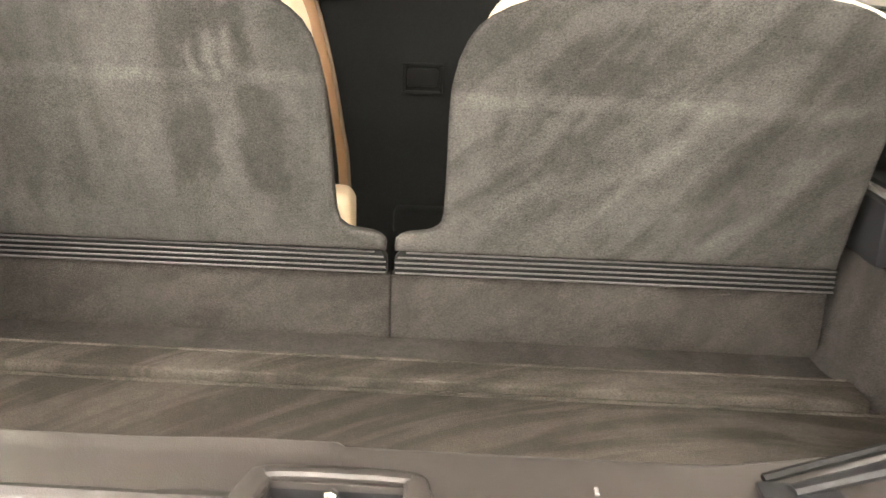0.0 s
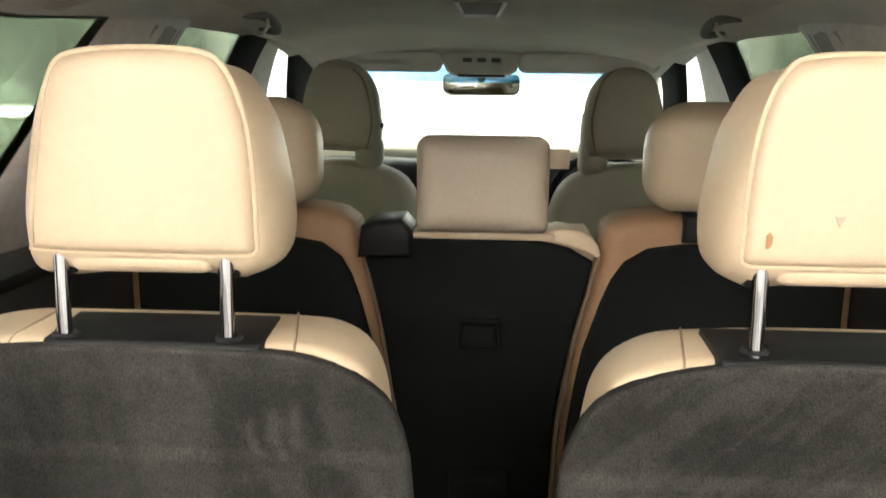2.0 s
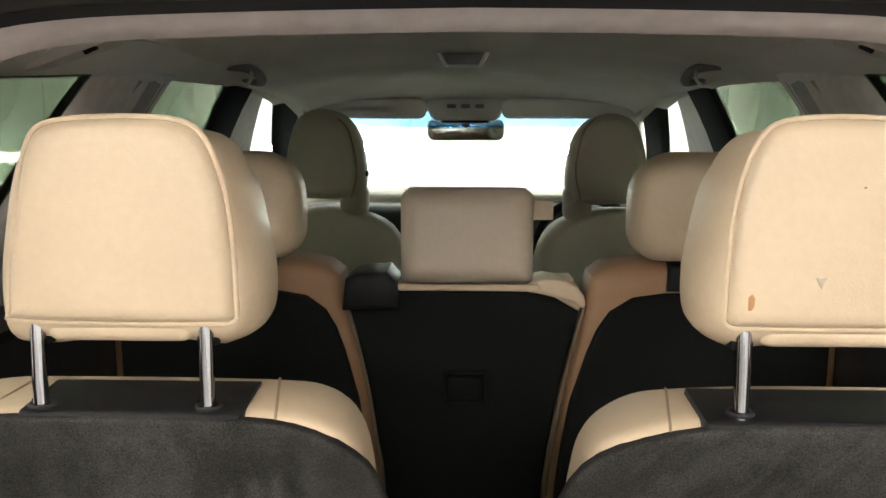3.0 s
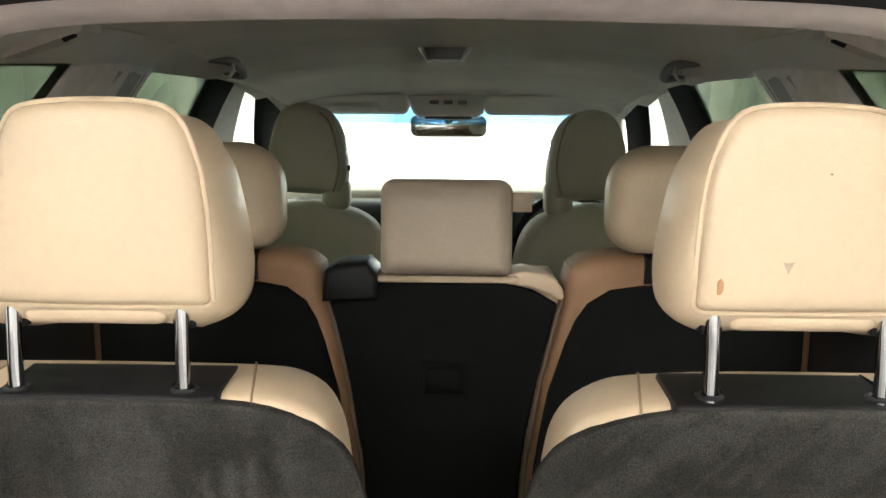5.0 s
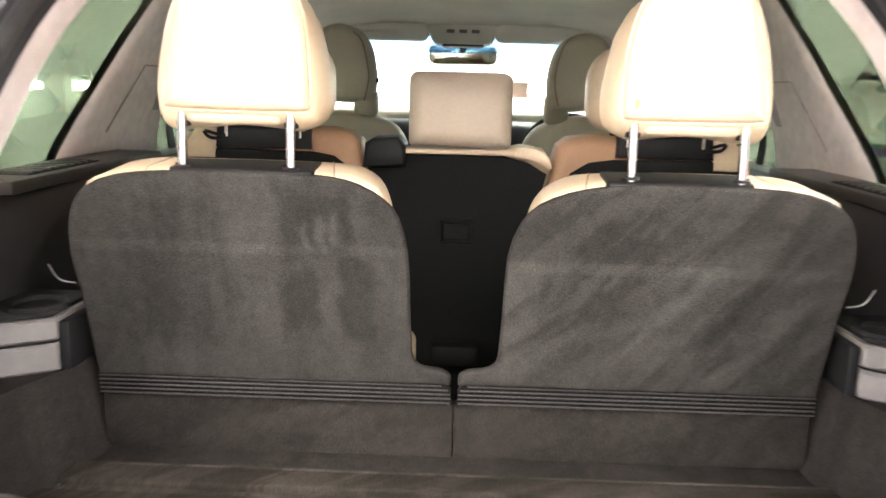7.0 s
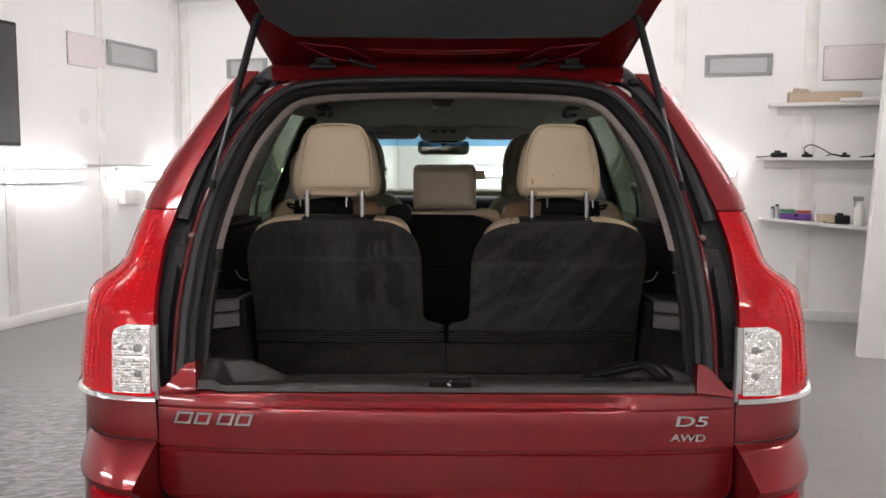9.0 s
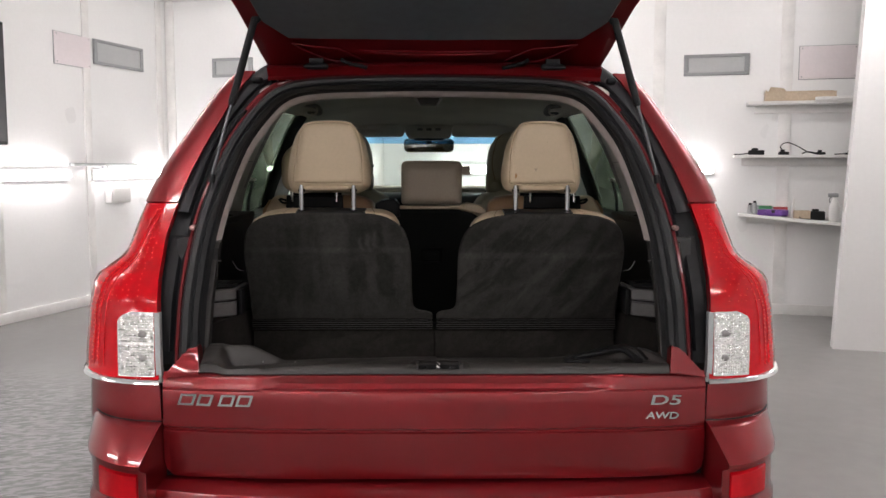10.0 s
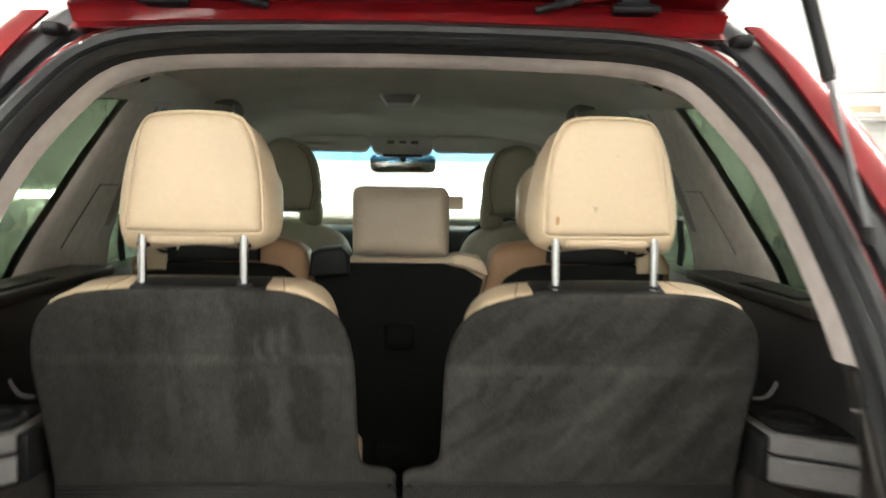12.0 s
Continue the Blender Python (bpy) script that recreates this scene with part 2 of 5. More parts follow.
# second-row leather: the shade it stands in is mixed into the colour
SHADED_TAN = mat("shaded_tan_leather", (0.37, 0.215, 0.115), 0.48, 0, 0, 120, 0.04, 0.12, 420, 0.0, 5, 0.05)
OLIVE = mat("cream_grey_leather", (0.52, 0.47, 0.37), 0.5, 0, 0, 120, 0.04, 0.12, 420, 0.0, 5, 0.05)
LINING = mat("grey_beige_headlining", (0.74, 0.71, 0.665), 0.95, 0, 0, 500, 0.06, 0.3, 900)
TRIM = mat("pale_grey_pink_trim_plastic", (0.52, 0.46, 0.44), 0.55, bump=0.1, bump_scale=700)
PILLAR = mat("grey_pillar_plastic", (0.6, 0.55, 0.505), 0.65, bump=0.1, bump_scale=700)
DARKC = mat("black_seat_back_cloth", (0.011, 0.0115, 0.0112), 0.95, 0, 0, 300, 0.2, 0.3, 700, spec=0.15)
BELT_COVER = mat("dull_grey_belt_cover", (0.31, 0.275, 0.255), 0.65, bump=0.1, bump_scale=700)
GREYP = mat("grey_pocket_plastic", (0.17, 0.162, 0.16), 0.4, bump=0.1)
SIDEGLASS = glass("green_tinted_glass", (0.255, 0.30, 0.245))
SCREEN = glass("clear_windscreen", (0.86, 0.93, 0.9))
BAND = glass("blue_shade_band", (0.45, 0.70, 0.86))
STRIP = mat("black_ribbed_plastic", (0.007, 0.0067, 0.0065), 0.6, vary=0.1, spec=0.12)
POST = mat("bright_steel_post", (0.5, 0.5, 0.51), 0.09, 1.0, vary=0.02, vary2=0.02)
# ribs far paler than the black strip: the highlight along them is painted in
RIB = mat("highlight_grey_rib_plastic", (0.052, 0.049, 0.047), 0.38, vary=0.08, vary2=0.15)
SEAM = mat("tan_stitching", (0.34, 0.24, 0.15), 0.7)
SMUDGE = mat("grey_smudge", (0.42, 0.33, 0.24), 0.6)
STAIN = mat("orange_brown_stain", (0.42, 0.22, 0.09), 0.6)
TANPIPE = mat("dark_tan_piping", (0.2, 0.14, 0.09), 0.6)
DASH = mat("dark_dashboard_plastic", (0.03, 0.03, 0.032), 0.4)
BUFFER = mat("pale_pink_rubber", (0.36, 0.22, 0.2), 0.6)
GATE_PANEL = mat("charcoal_panel_plastic", (0.068, 0.077, 0.086), 0.5, bump=0.15, bump_scale=500)
LIGHT_GUIDE = mat("bright_red_light_guide", (0.85, 0.012, 0.02), 0.2, 0, 0.3, 60, 0.1)
RED_DARK = mat("dark_red_lens_rim", (0.22, 0.003, 0.006), 0.1, 0, 1.0)
RED_CELL = mat("bright_red_cell", (0.9, 0.06, 0.045), 0.12, 0.0, 1.0)
MIRROR = mat("mirror_glass", (0.6, 0.61, 0.58), 0.03, 1.0, vary=0, vary2=0)
WALL = mat("white_wall_panel", (0.8, 0.8, 0.79), 0.3, 0, 0, 30, 0.015, 0.05, 60, 0, 1.2, 0.025)
WALLTRIM = mat("white_joint_strip", (0.78, 0.77, 0.75), 0.35, vary=0.03)
CEIL = mat("white_ceiling_panel", (0.8, 0.8, 0.78), 0.5, vary=0.03)
CONCRETE = mat("grey_floor_paint", (0.285, 0.28, 0.27), 0.36, 0, 0, 9, 0.06, 0.1, 60, 0, 1.3, 0.12, 0.4)


def wear_floor(m):
    """Rough, streaked bare concrete and a darker tone along the side wall, in the floor's own frame."""
    nt = m.node_tree
    b = nt.nodes["Principled BSDF"]
    tc, mp, nz, sep, edge, ramp, mul = (nt.nodes.new(k) for k in ("ShaderNodeTexCoord", "ShaderNodeMapping", "ShaderNodeTexNoise", "ShaderNodeSeparateXYZ", "ShaderNodeMapRange", "ShaderNodeMapRange", "ShaderNodeVectorMath"))
    mp.inputs["Rotation"].default_value = (0, 0, radians(-34))
    sc = nt.nodes.new("ShaderNodeMapping")
    sc.inputs["Scale"].default_value = (13, 48, 1)
    nz.inputs["Scale"].default_value, nz.inputs["Detail"].default_value, nz.inputs["Distortion"].default_value = 1.0, 9, 0.8
    nt.links.new(tc.outputs["Object"], mp.inputs[0])
    nt.links.new(mp.outputs[0], sc.inputs[0])
    nt.links.new(sc.outputs[0], nz.inputs["Vector"])
    ramp.inputs["From Min"].default_value, ramp.inputs["From Max"].default_value = 0.43, 0.58
    ramp.inputs["To Min"].default_value, ramp.inputs["To Max"].default_value = 0.15, 1.2
    nt.links.new(nz.outputs["Fac"], ramp.inputs["Value"])
    nt.links.new(tc.outputs["Object"], sep.inputs[0])
    edge.interpolation_type = "SMOOTHSTEP"
    edge.inputs["From Min"].default_value, edge.inputs["From Max"].default_value = -3.7, -4.7
    nt.links.new(sep.outputs[1], edge.inputs["Value"])
    side, both, mix, darken, dull = (nt.nodes.new(k) for k in ("ShaderNodeMapRange", "ShaderNodeMath", "ShaderNodeMix", "ShaderNodeMapRange", "ShaderNodeMath"))
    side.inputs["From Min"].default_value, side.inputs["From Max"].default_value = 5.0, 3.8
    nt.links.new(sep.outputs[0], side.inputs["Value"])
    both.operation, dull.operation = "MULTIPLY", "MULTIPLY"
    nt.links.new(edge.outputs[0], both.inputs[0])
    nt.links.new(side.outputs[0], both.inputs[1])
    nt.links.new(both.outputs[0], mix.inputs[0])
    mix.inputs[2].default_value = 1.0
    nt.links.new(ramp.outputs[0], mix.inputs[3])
    # the whole floor's colour falls to 0.58 towards the side wall
    darken.inputs["To Min"].default_value, darken.inputs["To Max"].default_value = 1.0, 0.58
    nt.links.new(side.outputs[0], darken.inputs["Value"])
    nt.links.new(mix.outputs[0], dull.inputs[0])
    nt.links.new(darken.outputs[0], dull.inputs[1])
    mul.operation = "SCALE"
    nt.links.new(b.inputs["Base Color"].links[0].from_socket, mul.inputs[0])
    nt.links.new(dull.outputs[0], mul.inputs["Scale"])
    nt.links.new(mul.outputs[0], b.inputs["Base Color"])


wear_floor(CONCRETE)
VENTG = mat("grey_vent_plastic", (0.28, 0.29, 0.29), 0.5, vary=0.03, vary2=0.04)
VENTL = mat("grey_vent_panel", (0.42, 0.43, 0.43), 0.45, vary=0.03, vary2=0.04)
PLATE = mat("pale_pinkish_plate", (0.72, 0.66, 0.67), 0.5, vary=0.03, vary2=0.04)
TUBE = glow("tube_light", (1.0, 0.96, 0.9), 60.0)
WALL_TUBE = glow("weaker_wall_tube_light", (1.0, 0.97, 0.92), 34.0)
WHITEP = mat("white_plastic", (0.75, 0.74, 0.72), 0.4, vary=0.03, vary2=0.04)
CARD = mat("brown_cardboard", (0.5, 0.4, 0.29), 0.8)
PURPLE = mat("purple_plastic", (0.12, 0.04, 0.25), 0.4)
GREENP = mat("green_plastic", (0.03, 0.18, 0.07), 0.4)
REDP = mat("dull_red_plastic", (0.35, 0.04, 0.04), 0.4)
TYRE = mat("tyre_rubber", (0.02, 0.02, 0.02), 0.8)
ALLOY = mat("alloy", (0.55, 0.55, 0.56), 0.3, 0.9)


# ---- mesh helpers ----
def part(name, bm, material, parent=None, label="", smooth=35):
    bmesh.ops.recalc_face_normals(bm, faces=bm.faces)
    me = bpy.data.meshes.new(name)
    for fc in bm.faces:
        fc.smooth = smooth > 0
    bm.to_mesh(me)
    bm.free()
    if smooth:
        me.set_sharp_from_angle(angle=radians(smooth))
    me.materials.append(material)
    ob = new(name, me)
    ob.parent = parent
    return tagged(ob, label)


def box(x0, x1, y0, y1, z0, z1, bevel=0.0, seg=2, bm=None):
    own = bmesh.new()
    bmesh.ops.create_cube(own, size=1.0, matrix=Matrix.LocRotScale(((x0 + x1) / 2, (y0 + y1) / 2, (z0 + z1) / 2), None, (abs(x1 - x0), abs(y1 - y0), abs(z1 - z0))))
    if bevel:
        bmesh.ops.bevel(own, geom=own.edges[:], offset=bevel, segments=seg, affect="EDGES", profile=0.5)
    return join(bm, own)


def join(bm, own, m=None):
    if m is not None:
        own.transform(m)
    if bm is None:
        return own
    me = bpy.data.meshes.new("tmp")
    own.to_mesh(me)
    own.free()
    bm.from_mesh(me)
    bpy.data.meshes.remove(me)
    return bm


def loft(rings, closed=True, caps=True, bm=None):
    """Skins a row of rings of equal length; closed: each ring closes on itself."""
    bm = bm or bmesh.new()
    vs = [[bm.verts.new(p) for p in r] for r in rings]
    n = len(rings[0])
    for a, b in zip(vs, vs[1:]):
        for i in range(n if closed else n - 1):
            j = (i + 1) % n
            bm.faces.new((a[i], a[j], b[j], b[i]))
    if caps and closed:
        bm.faces.new(vs[0][::-1])
        bm.faces.new(vs[-1])
    return bm


def spline(points, n):
    """Catmull-Rom through points, n steps a span."""
    pts = [Vector(p) for p in points]
    out = []
    for i in range(len(pts) - 1):
        p0, p1, p2, p3 = pts[max(i - 1, 0)], pts[i], pts[i + 1], pts[min(i + 2, len(pts) - 1)]
        for k in range(n):
            t = k / n
            out.append(0.5 * (2 * p1 + (p2 - p0) * t + (2 * p0 - 5 * p1 + 4 * p2 - p3) * t * t + (3 * p1 - p0 - 3 * p2 + p3) * t ** 3))
    out.append(pts[-1])
    return out


def sweep(points, radius, sides=10, squash=1.0, bm=None):
    pts = [Vector(p) for p in points]
    rings = []
    up = Vector((0.12, 0.3, 1)).normalized()
    for i, p in enumerate(pts):
        d = (pts[min(i + 1, len(pts) - 1)] - pts[max(i - 1, 0)]).normalized()
        a = d.cross(up)
        a = a.normalized() if a.length > 1e-4 else Vector((1, 0, 0))
        b = a.cross(d).normalized()
        r = radius(i / (len(pts) - 1)) if callable(radius) else radius
        rings.append([p + (a * math.cos(k * math.tau / sides) + b * math.sin(k * math.tau / sides) * squash) * r for k in range(sides)])
    return loft(rings, bm=bm)


def pillow(outline, y0, y1, puff=0.02, rings=4, lean=0.0, z0=0.0):
    """A rounded slab: an outline in x and z, thick from y0 to y1, with soft rims of size puff; lean: y gained per metre of height over z0."""
    c = Vector((sum(p[0] for p in outline) / len(outline), sum(p[1] for p in outline) / len(outline)))
    w = max(abs(p[0] - c.x) for p in outline)
    h = max(abs(p[1] - c.y) for p in outline)
    rows = []
    for side, y, sgn in ((0, y0, 1), (1, y1, -1)):
        ang = [k / rings * math.pi / 2 for k in range(rings + 1)]
        some = [(puff * (1 - math.sin(a)), y + sgn * puff * (1 - math.cos(a))) for a in ang]
        rows += some if side == 0 else some[::-1]
    r = []
    for inset, y in rows:
        r.append([(c.x + (px - c.x) * (1 - inset / w), y + lean * (c.y + (pz - c.y) * (1 - inset / h) - z0), c.y + (pz - c.y) * (1 - inset / h)) for px, pz in outline])
    bm = loft(r, caps=False)
    for ring, y in ((r[0], y0), (r[-1], y1)):
        pts = [Vector(p) for p in ring]
        bm.verts.ensure_lookup_table()
        near = [bm.verts[i] for i in (range(len(pts)) if ring is r[0] else range(len(bm.verts) - len(pts), len(bm.verts)))]
        cen = sum(pts, Vector()) / len(pts)
        mids = [bm.verts.new(cen + (p - cen) * 0.6) for p in pts]
        mid = bm.verts.new(cen)
        for i in range(len(pts)):
            j = (i + 1) % len(pts)
            bm.faces.new((near[i], near[j], mids[j], mids[i]))
            bm.faces.new((mids[i], mids[j], mid))
    return bm


def rounded(x0, x1, z0, z1, radii, n=6):
    """A rounded rectangle, radii at (x0,z0), (x1,z0), (x1,z1), (x0,z1)."""
    out = []
    for (x, z, sx, sz, start), r in zip(((x0, z0, 1, 1, 180), (x1, z0, -1, 1, 270), (x1, z1, -1, -1, 0), (x0, z1, 1, -1, 90)), radii):
        for k in range(n + 1):
            a = radians(start + 90 * k / n)
            out.append((x + sx * r + r * math.cos(a), z + sz * r + r * math.sin(a)))
    return out


def interp(x, xs, ys):
    return float(np.interp(x, xs, ys))


def thing(name, label, category, group="", m=None):
    ob = new(name)
    if m is not None:
        ob.matrix_world = m
    return tagged(ob, label, category, group)


# ---- the workshop ----
def setting(name, bm, material, label, m=ROOM):
    ob = part(name, bm, material)
    ob.matrix_world = m
    return tagged(ob, label, kind="structure")


def build_room():
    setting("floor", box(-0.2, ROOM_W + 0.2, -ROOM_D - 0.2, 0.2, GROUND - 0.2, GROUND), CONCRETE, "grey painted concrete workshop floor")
    setting("ceiling", box(-0.2, ROOM_W + 0.2, -ROOM_D - 0.2, 0.2, ROOM_H, ROOM_H + 0.15), CEIL, "white panelled workshop ceiling")
    setting("wall_left", box(-0.2, 0, -ROOM_D, 0, GROUND, ROOM_H), WALL, "glossy white panelled wall")
    setting("wall_front", box(-0.2, ROOM_W + 0.2, 0, 0.2, GROUND, ROOM_H), WALL, "glossy white panelled wall")
    setting("wall_right", box(ROOM_W, ROOM_W + 0.2, -ROOM_D, 0, GROUND, ROOM_H), WALL, "glossy white panelled wall")
    setting("wall_back", box(-0.2, ROOM_W + 0.2, -ROOM_D - 0.2, -ROOM_D, GROUND, ROOM_H), WALL, "white wall behind the car")
    part_w = setting("wall_partition", loft([[(6.93 + 0.045 * z, -1.6, z), (ROOM_W, -1.6, z), (ROOM_W, -1.45, z), (6.93 + 0.045 * z, -1.45, z)] for z in (GROUND, 1.2, 2.4, ROOM_H)]), WALL, "white partition wall with scuffed edge")
    for i, v in enumerate((0.15, 1.38, 2.6, 3.8)):
        setting("trim", box(0, 0.014, -v - 0.05, -v + 0.05, GROUND, ROOM_H, 0.003), WALLTRIM, "white joint strip on the wall")
    for u in (0.06, 1.3, 2.6, 4.0, 5.51, 6.67):
        setting("trim", box(u - 0.055, u + 0.055, -0.014, 0, GROUND, ROOM_H, 0.003), WALLTRIM, "white joint strip on the wall")
    setting("baseboard", box(0.0, 0.02, -ROOM_D, -0.02, GROUND, GROUND + 0.1, 0.004), WALLTRIM, "white skirting along the wall")
    setting("baseboard", box(0.02, ROOM_W, -0.02, 0.0, GROUND, GROUND + 0.1, 0.004), WALLTRIM, "white skirting along the wall")


def vent(name, m, w, h):
    ob = thing(name, "grey rectangular wall vent with flat flap", "vent", "wall vents", ROOM @ m)
    bm = box(-w / 2, w / 2, -0.03, 0, h / 2 - 0.03, h / 2, 0.004)
    box(-w / 2, w / 2, -0.03, 0, -h / 2, -h / 2 + 0.03, 0.004, bm=bm)
    box(-w / 2, -w / 2 + 0.045, -0.03, 0, -h / 2 + 0.03, h / 2 - 0.03, 0.004, bm=bm)
    box(w / 2 - 0.045, w / 2, -0.03, 0, -h / 2 + 0.03, h / 2 - 0.03, 0.004, bm=bm)
    part("frame", bm, VENTG, ob)
    part("flap", box(-w / 2 + 0.045, w / 2 - 0.045, -0.018, -0.004, -h / 2 + 0.03, h / 2 - 0.03, 0.002), VENTL, ob)
    return ob


def tube_light(m, length, material):
    ob = thing("tube_light", "lit white fluorescent tube light", "lamp", "tube lights", m)
    part("housing", box(-length / 2 - 0.02, length / 2 + 0.02, -0.035, 0.0, -0.055, 0.055, 0.008), WHITEP, ob)
    bm = bmesh.new()
    bmesh.ops.create_cone(bm, cap_ends=True, segments=14, radius1=0.028, radius2=0.028, depth=length, matrix=Matrix.Translation((0, -0.06, 0)) @ Matrix.Rotation(radians(90), 4, "Y"))
    part("tube", bm, material, ob, "glowing tube")
    return ob


LEFT = lambda v, z: pose(0, -v, z, 0, 0, 90)     # on the side wall, facing into the room
FRONT = lambda u, z: pose(u, 0, z)               # on the front wall

build_room()
vent("wall_vent", LEFT(0.87, 2.64), 0.8, 0.25)
vent("wall_vent", FRONT(0.86, 2.59), 0.5, 0.21)
vent("wall_vent", FRONT(6.04, 2.46), 0.6, 0.2)
for m in (LEFT(1.575, 2.61), FRONT(7.03, 2.455)):
    plate = thing("wall_plate", "pale plate screwed to the wall", "plate", "wall plates", ROOM @ m)
    part("panel", box(-0.25, 0.25, -0.02, -0.006, -0.15, 0.15, 0.002), PLATE, plate)
    part("backing", box(-0.256, 0.256, -0.006, 0, -0.156, 0.156, 0.001), VENTG, plate)
    for sx in (-1, 1):
        for sz in (-1, 1):
            part("screw", box(sx * 0.23 - 0.006, sx * 0.23 + 0.006, -0.024, -0.02, sz * 0.13 - 0.006, sz * 0.13 + 0.006, 0.002), VENTG, plate)
for m, ln in ((LEFT(0.75, 1.40), 1.2), (LEFT(2.35, 1.40), 1.2), (FRONT(1.9, 1.46), 1.2), (FRONT(3.9, 1.46), 1.2), (FRONT(5.64, 1.47), 0.8), (LEFT(4.6, 1.40), 1.2)):
    tube_light(ROOM @ m, ln, WALL_TUBE)

# ---- ceiling lights ----
for u in (1.8, 4.4, 7.2):
    for v in (2.2, 5.0, 8.0, 11.0, 14.0):
        tube_light(ROOM @ pose(u, -v, ROOM_H, 90, 0, 0), 1.5, TUBE)



# ---- the car: surfaces ----
def tail_y(z):
    """How far ahead of the closed lower gate the tailgate opening lies at a height."""
    return interp(z, [0.9, 1.0, 1.15, 1.3, 1.5, 1.7, 1.9], [0.04, 0.05, 0.085, 0.165, 0.285, 0.405, 0.53])


def side_x(z):
    return interp(z, [0.3, 0.45, 0.8, 1.0, 1.13, 1.19, 1.235, 1.36, 1.58, 1.70, 1.765, 1.80, 1.825, 1.83],
                  [0.86, 0.90, 0.94, 0.94, 0.925, 0.895, 0.815, 0.785, 0.695, 0.635, 0.585, 0.45, 0.2, 0.0])


OPEN = [(0.572, 0.985), (0.572, 1.06), (0.570, 1.15), (0.563, 1.29), (0.545, 1.40), (0.508, 1.53), (0.455, 1.62), (0.405, 1.67), (0.33, 1.69), (0.18, 1.697), (0.0, 1.70)]


def ring_path(n=4):
    """The opening's edge from the right foot over the top to the left foot, with outward normals in x and z."""
    half = [Vector((p[0], p[1], 0)) for p in spline([(x, z, 0) for x, z in OPEN], n)]
    full = half + [Vector((-p.x * 1.012, p.y, 0)) for p in half[-2::-1]]
    out = []
    for i, p in enumerate(full):
        d = (full[min(i + 1, len(full) - 1)] - full[max(i - 1, 0)]).normalized()
        out.append((p.x, p.y, d.y, -d.x))
    return out


def strip(profile, low=0.0, high=9.9, side=0, lean=0.0):
    """Sweeps a profile of (outward, ahead) points round the opening; a pair gives the value at the sides and at the top. low: cut off below; lean: how far it follows the body's slope outwards."""
    rows = []
    for x, z, nx, nz in ring_path():
        if z < low or z > high or side * x < 0:
            continue
        up = max(0.0, nz)
        row = []
        for d, a in profile:
            dd = d[0] + (d[1] - d[0]) * up if isinstance(d, tuple) else d
            aa = a[0] + (a[1] - a[0]) * up if isinstance(a, tuple) else a
            row.append((x + nx * dd, tail_y(z) + aa + lean * (tail_y(z + nz * dd) - tail_y(z)), z + nz * dd))
        rows.append(row)
    return loft(rows)


def slab(outline, y0, y1, rim, lean=0.0, zref=0.0, seg=3):
    """A flat piece of any outline in x and z (turning anticlockwise), from y0 to y1, with a rounded rim."""
    n = len(outline)
    pts = [Vector(p) for p in outline]
    area = sum(a.x * b.y - b.x * a.y for a, b in zip(pts, pts[1:] + pts[:1]))
    if area < 0:
        pts.reverse()
    norm = []
    for i in range(n):
        d = (pts[(i + 1) % n] - pts[i]).normalized() + (pts[i] - pts[i - 1]).normalized()
        d.normalize()
        norm.append(Vector((d.y, -d.x)))
    rows = []
    for k in range(seg + 1):
        a = k / seg * math.pi / 2
        rows.append((rim * (1 - math.sin(a)), y0 + rim * (1 - math.cos(a))))
    rows += [(rim * (1 - math.sin(a)), y1 - rim * (1 - math.cos(a))) for a in (math.pi / 2, math.pi / 4, 0)]
    rings = []
    for inset, y in rows:
        ring = [p - q * inset for p, q in zip(pts, norm)]
        rings.append([(p.x, y + lean * (p.y - zref), p.y) for p in ring])
    return loft(rings)


def flip(s, pts):
    return [(s * x, z) for x, z in pts]


def span(s, a, b):
    return sorted((s * a, s * b))


def lamp_out(z):
    """Half the width at the rear corner's outer edge."""
    return -0.004 + interp(z, [0.32, 0.45, 0.8, 0.94, 1.0, 1.12, 1.18, 1.21, 1.235, 1.26, 1.30, 1.36, 1.45, 1.58, 1.70, 1.765], [0.86, 0.885, 0.903, 0.904, 0.907, 0.905, 0.896, 0.877, 0.834, 0.803, 0.790, 0.772, 0.738, 0.668, 0.597, 0.538])


def lamp_in(z):
    """Half the width between the rear corners' inner edges."""
    return interp(z, [0.9, 0.94, 0.96, 1.1, 1.2, 1.3, 1.38, 1.5, 1.58, 1.68, 1.72, 1.765], [0.672, 0.676, 0.681, 0.691, 0.698, 0.694, 0.677, 0.638, 0.602, 0.556, 0.53, 0.497])


def corner_curve(z, x0, x1, n=9, out=0.0):
    """From the lamp's inner edge round the corner to its outer edge, in x and y."""
    yb = tail_y(max(z, 0.9)) + interp(z, [0.94, 0.97, 1.2], [0.0, 0.022, 0.028])
    deep = interp(z, [1.15, 1.25, 1.36, 1.45, 1.76], [0.19, 0.12, 0.08, 0.05, 0.035])
    pts = []
    for k in range(n):
        a = k / (n - 1) * math.pi / 2
        pts.append((x0 + (x1 + out - x0) * math.sin(a) ** 0.9, yb + deep * (1 - math.cos(a)) ** 1.1 - out))
    return pts


car = thing("car", "dark red metallic estate car with raised tailgate and cream leather seats", "car")


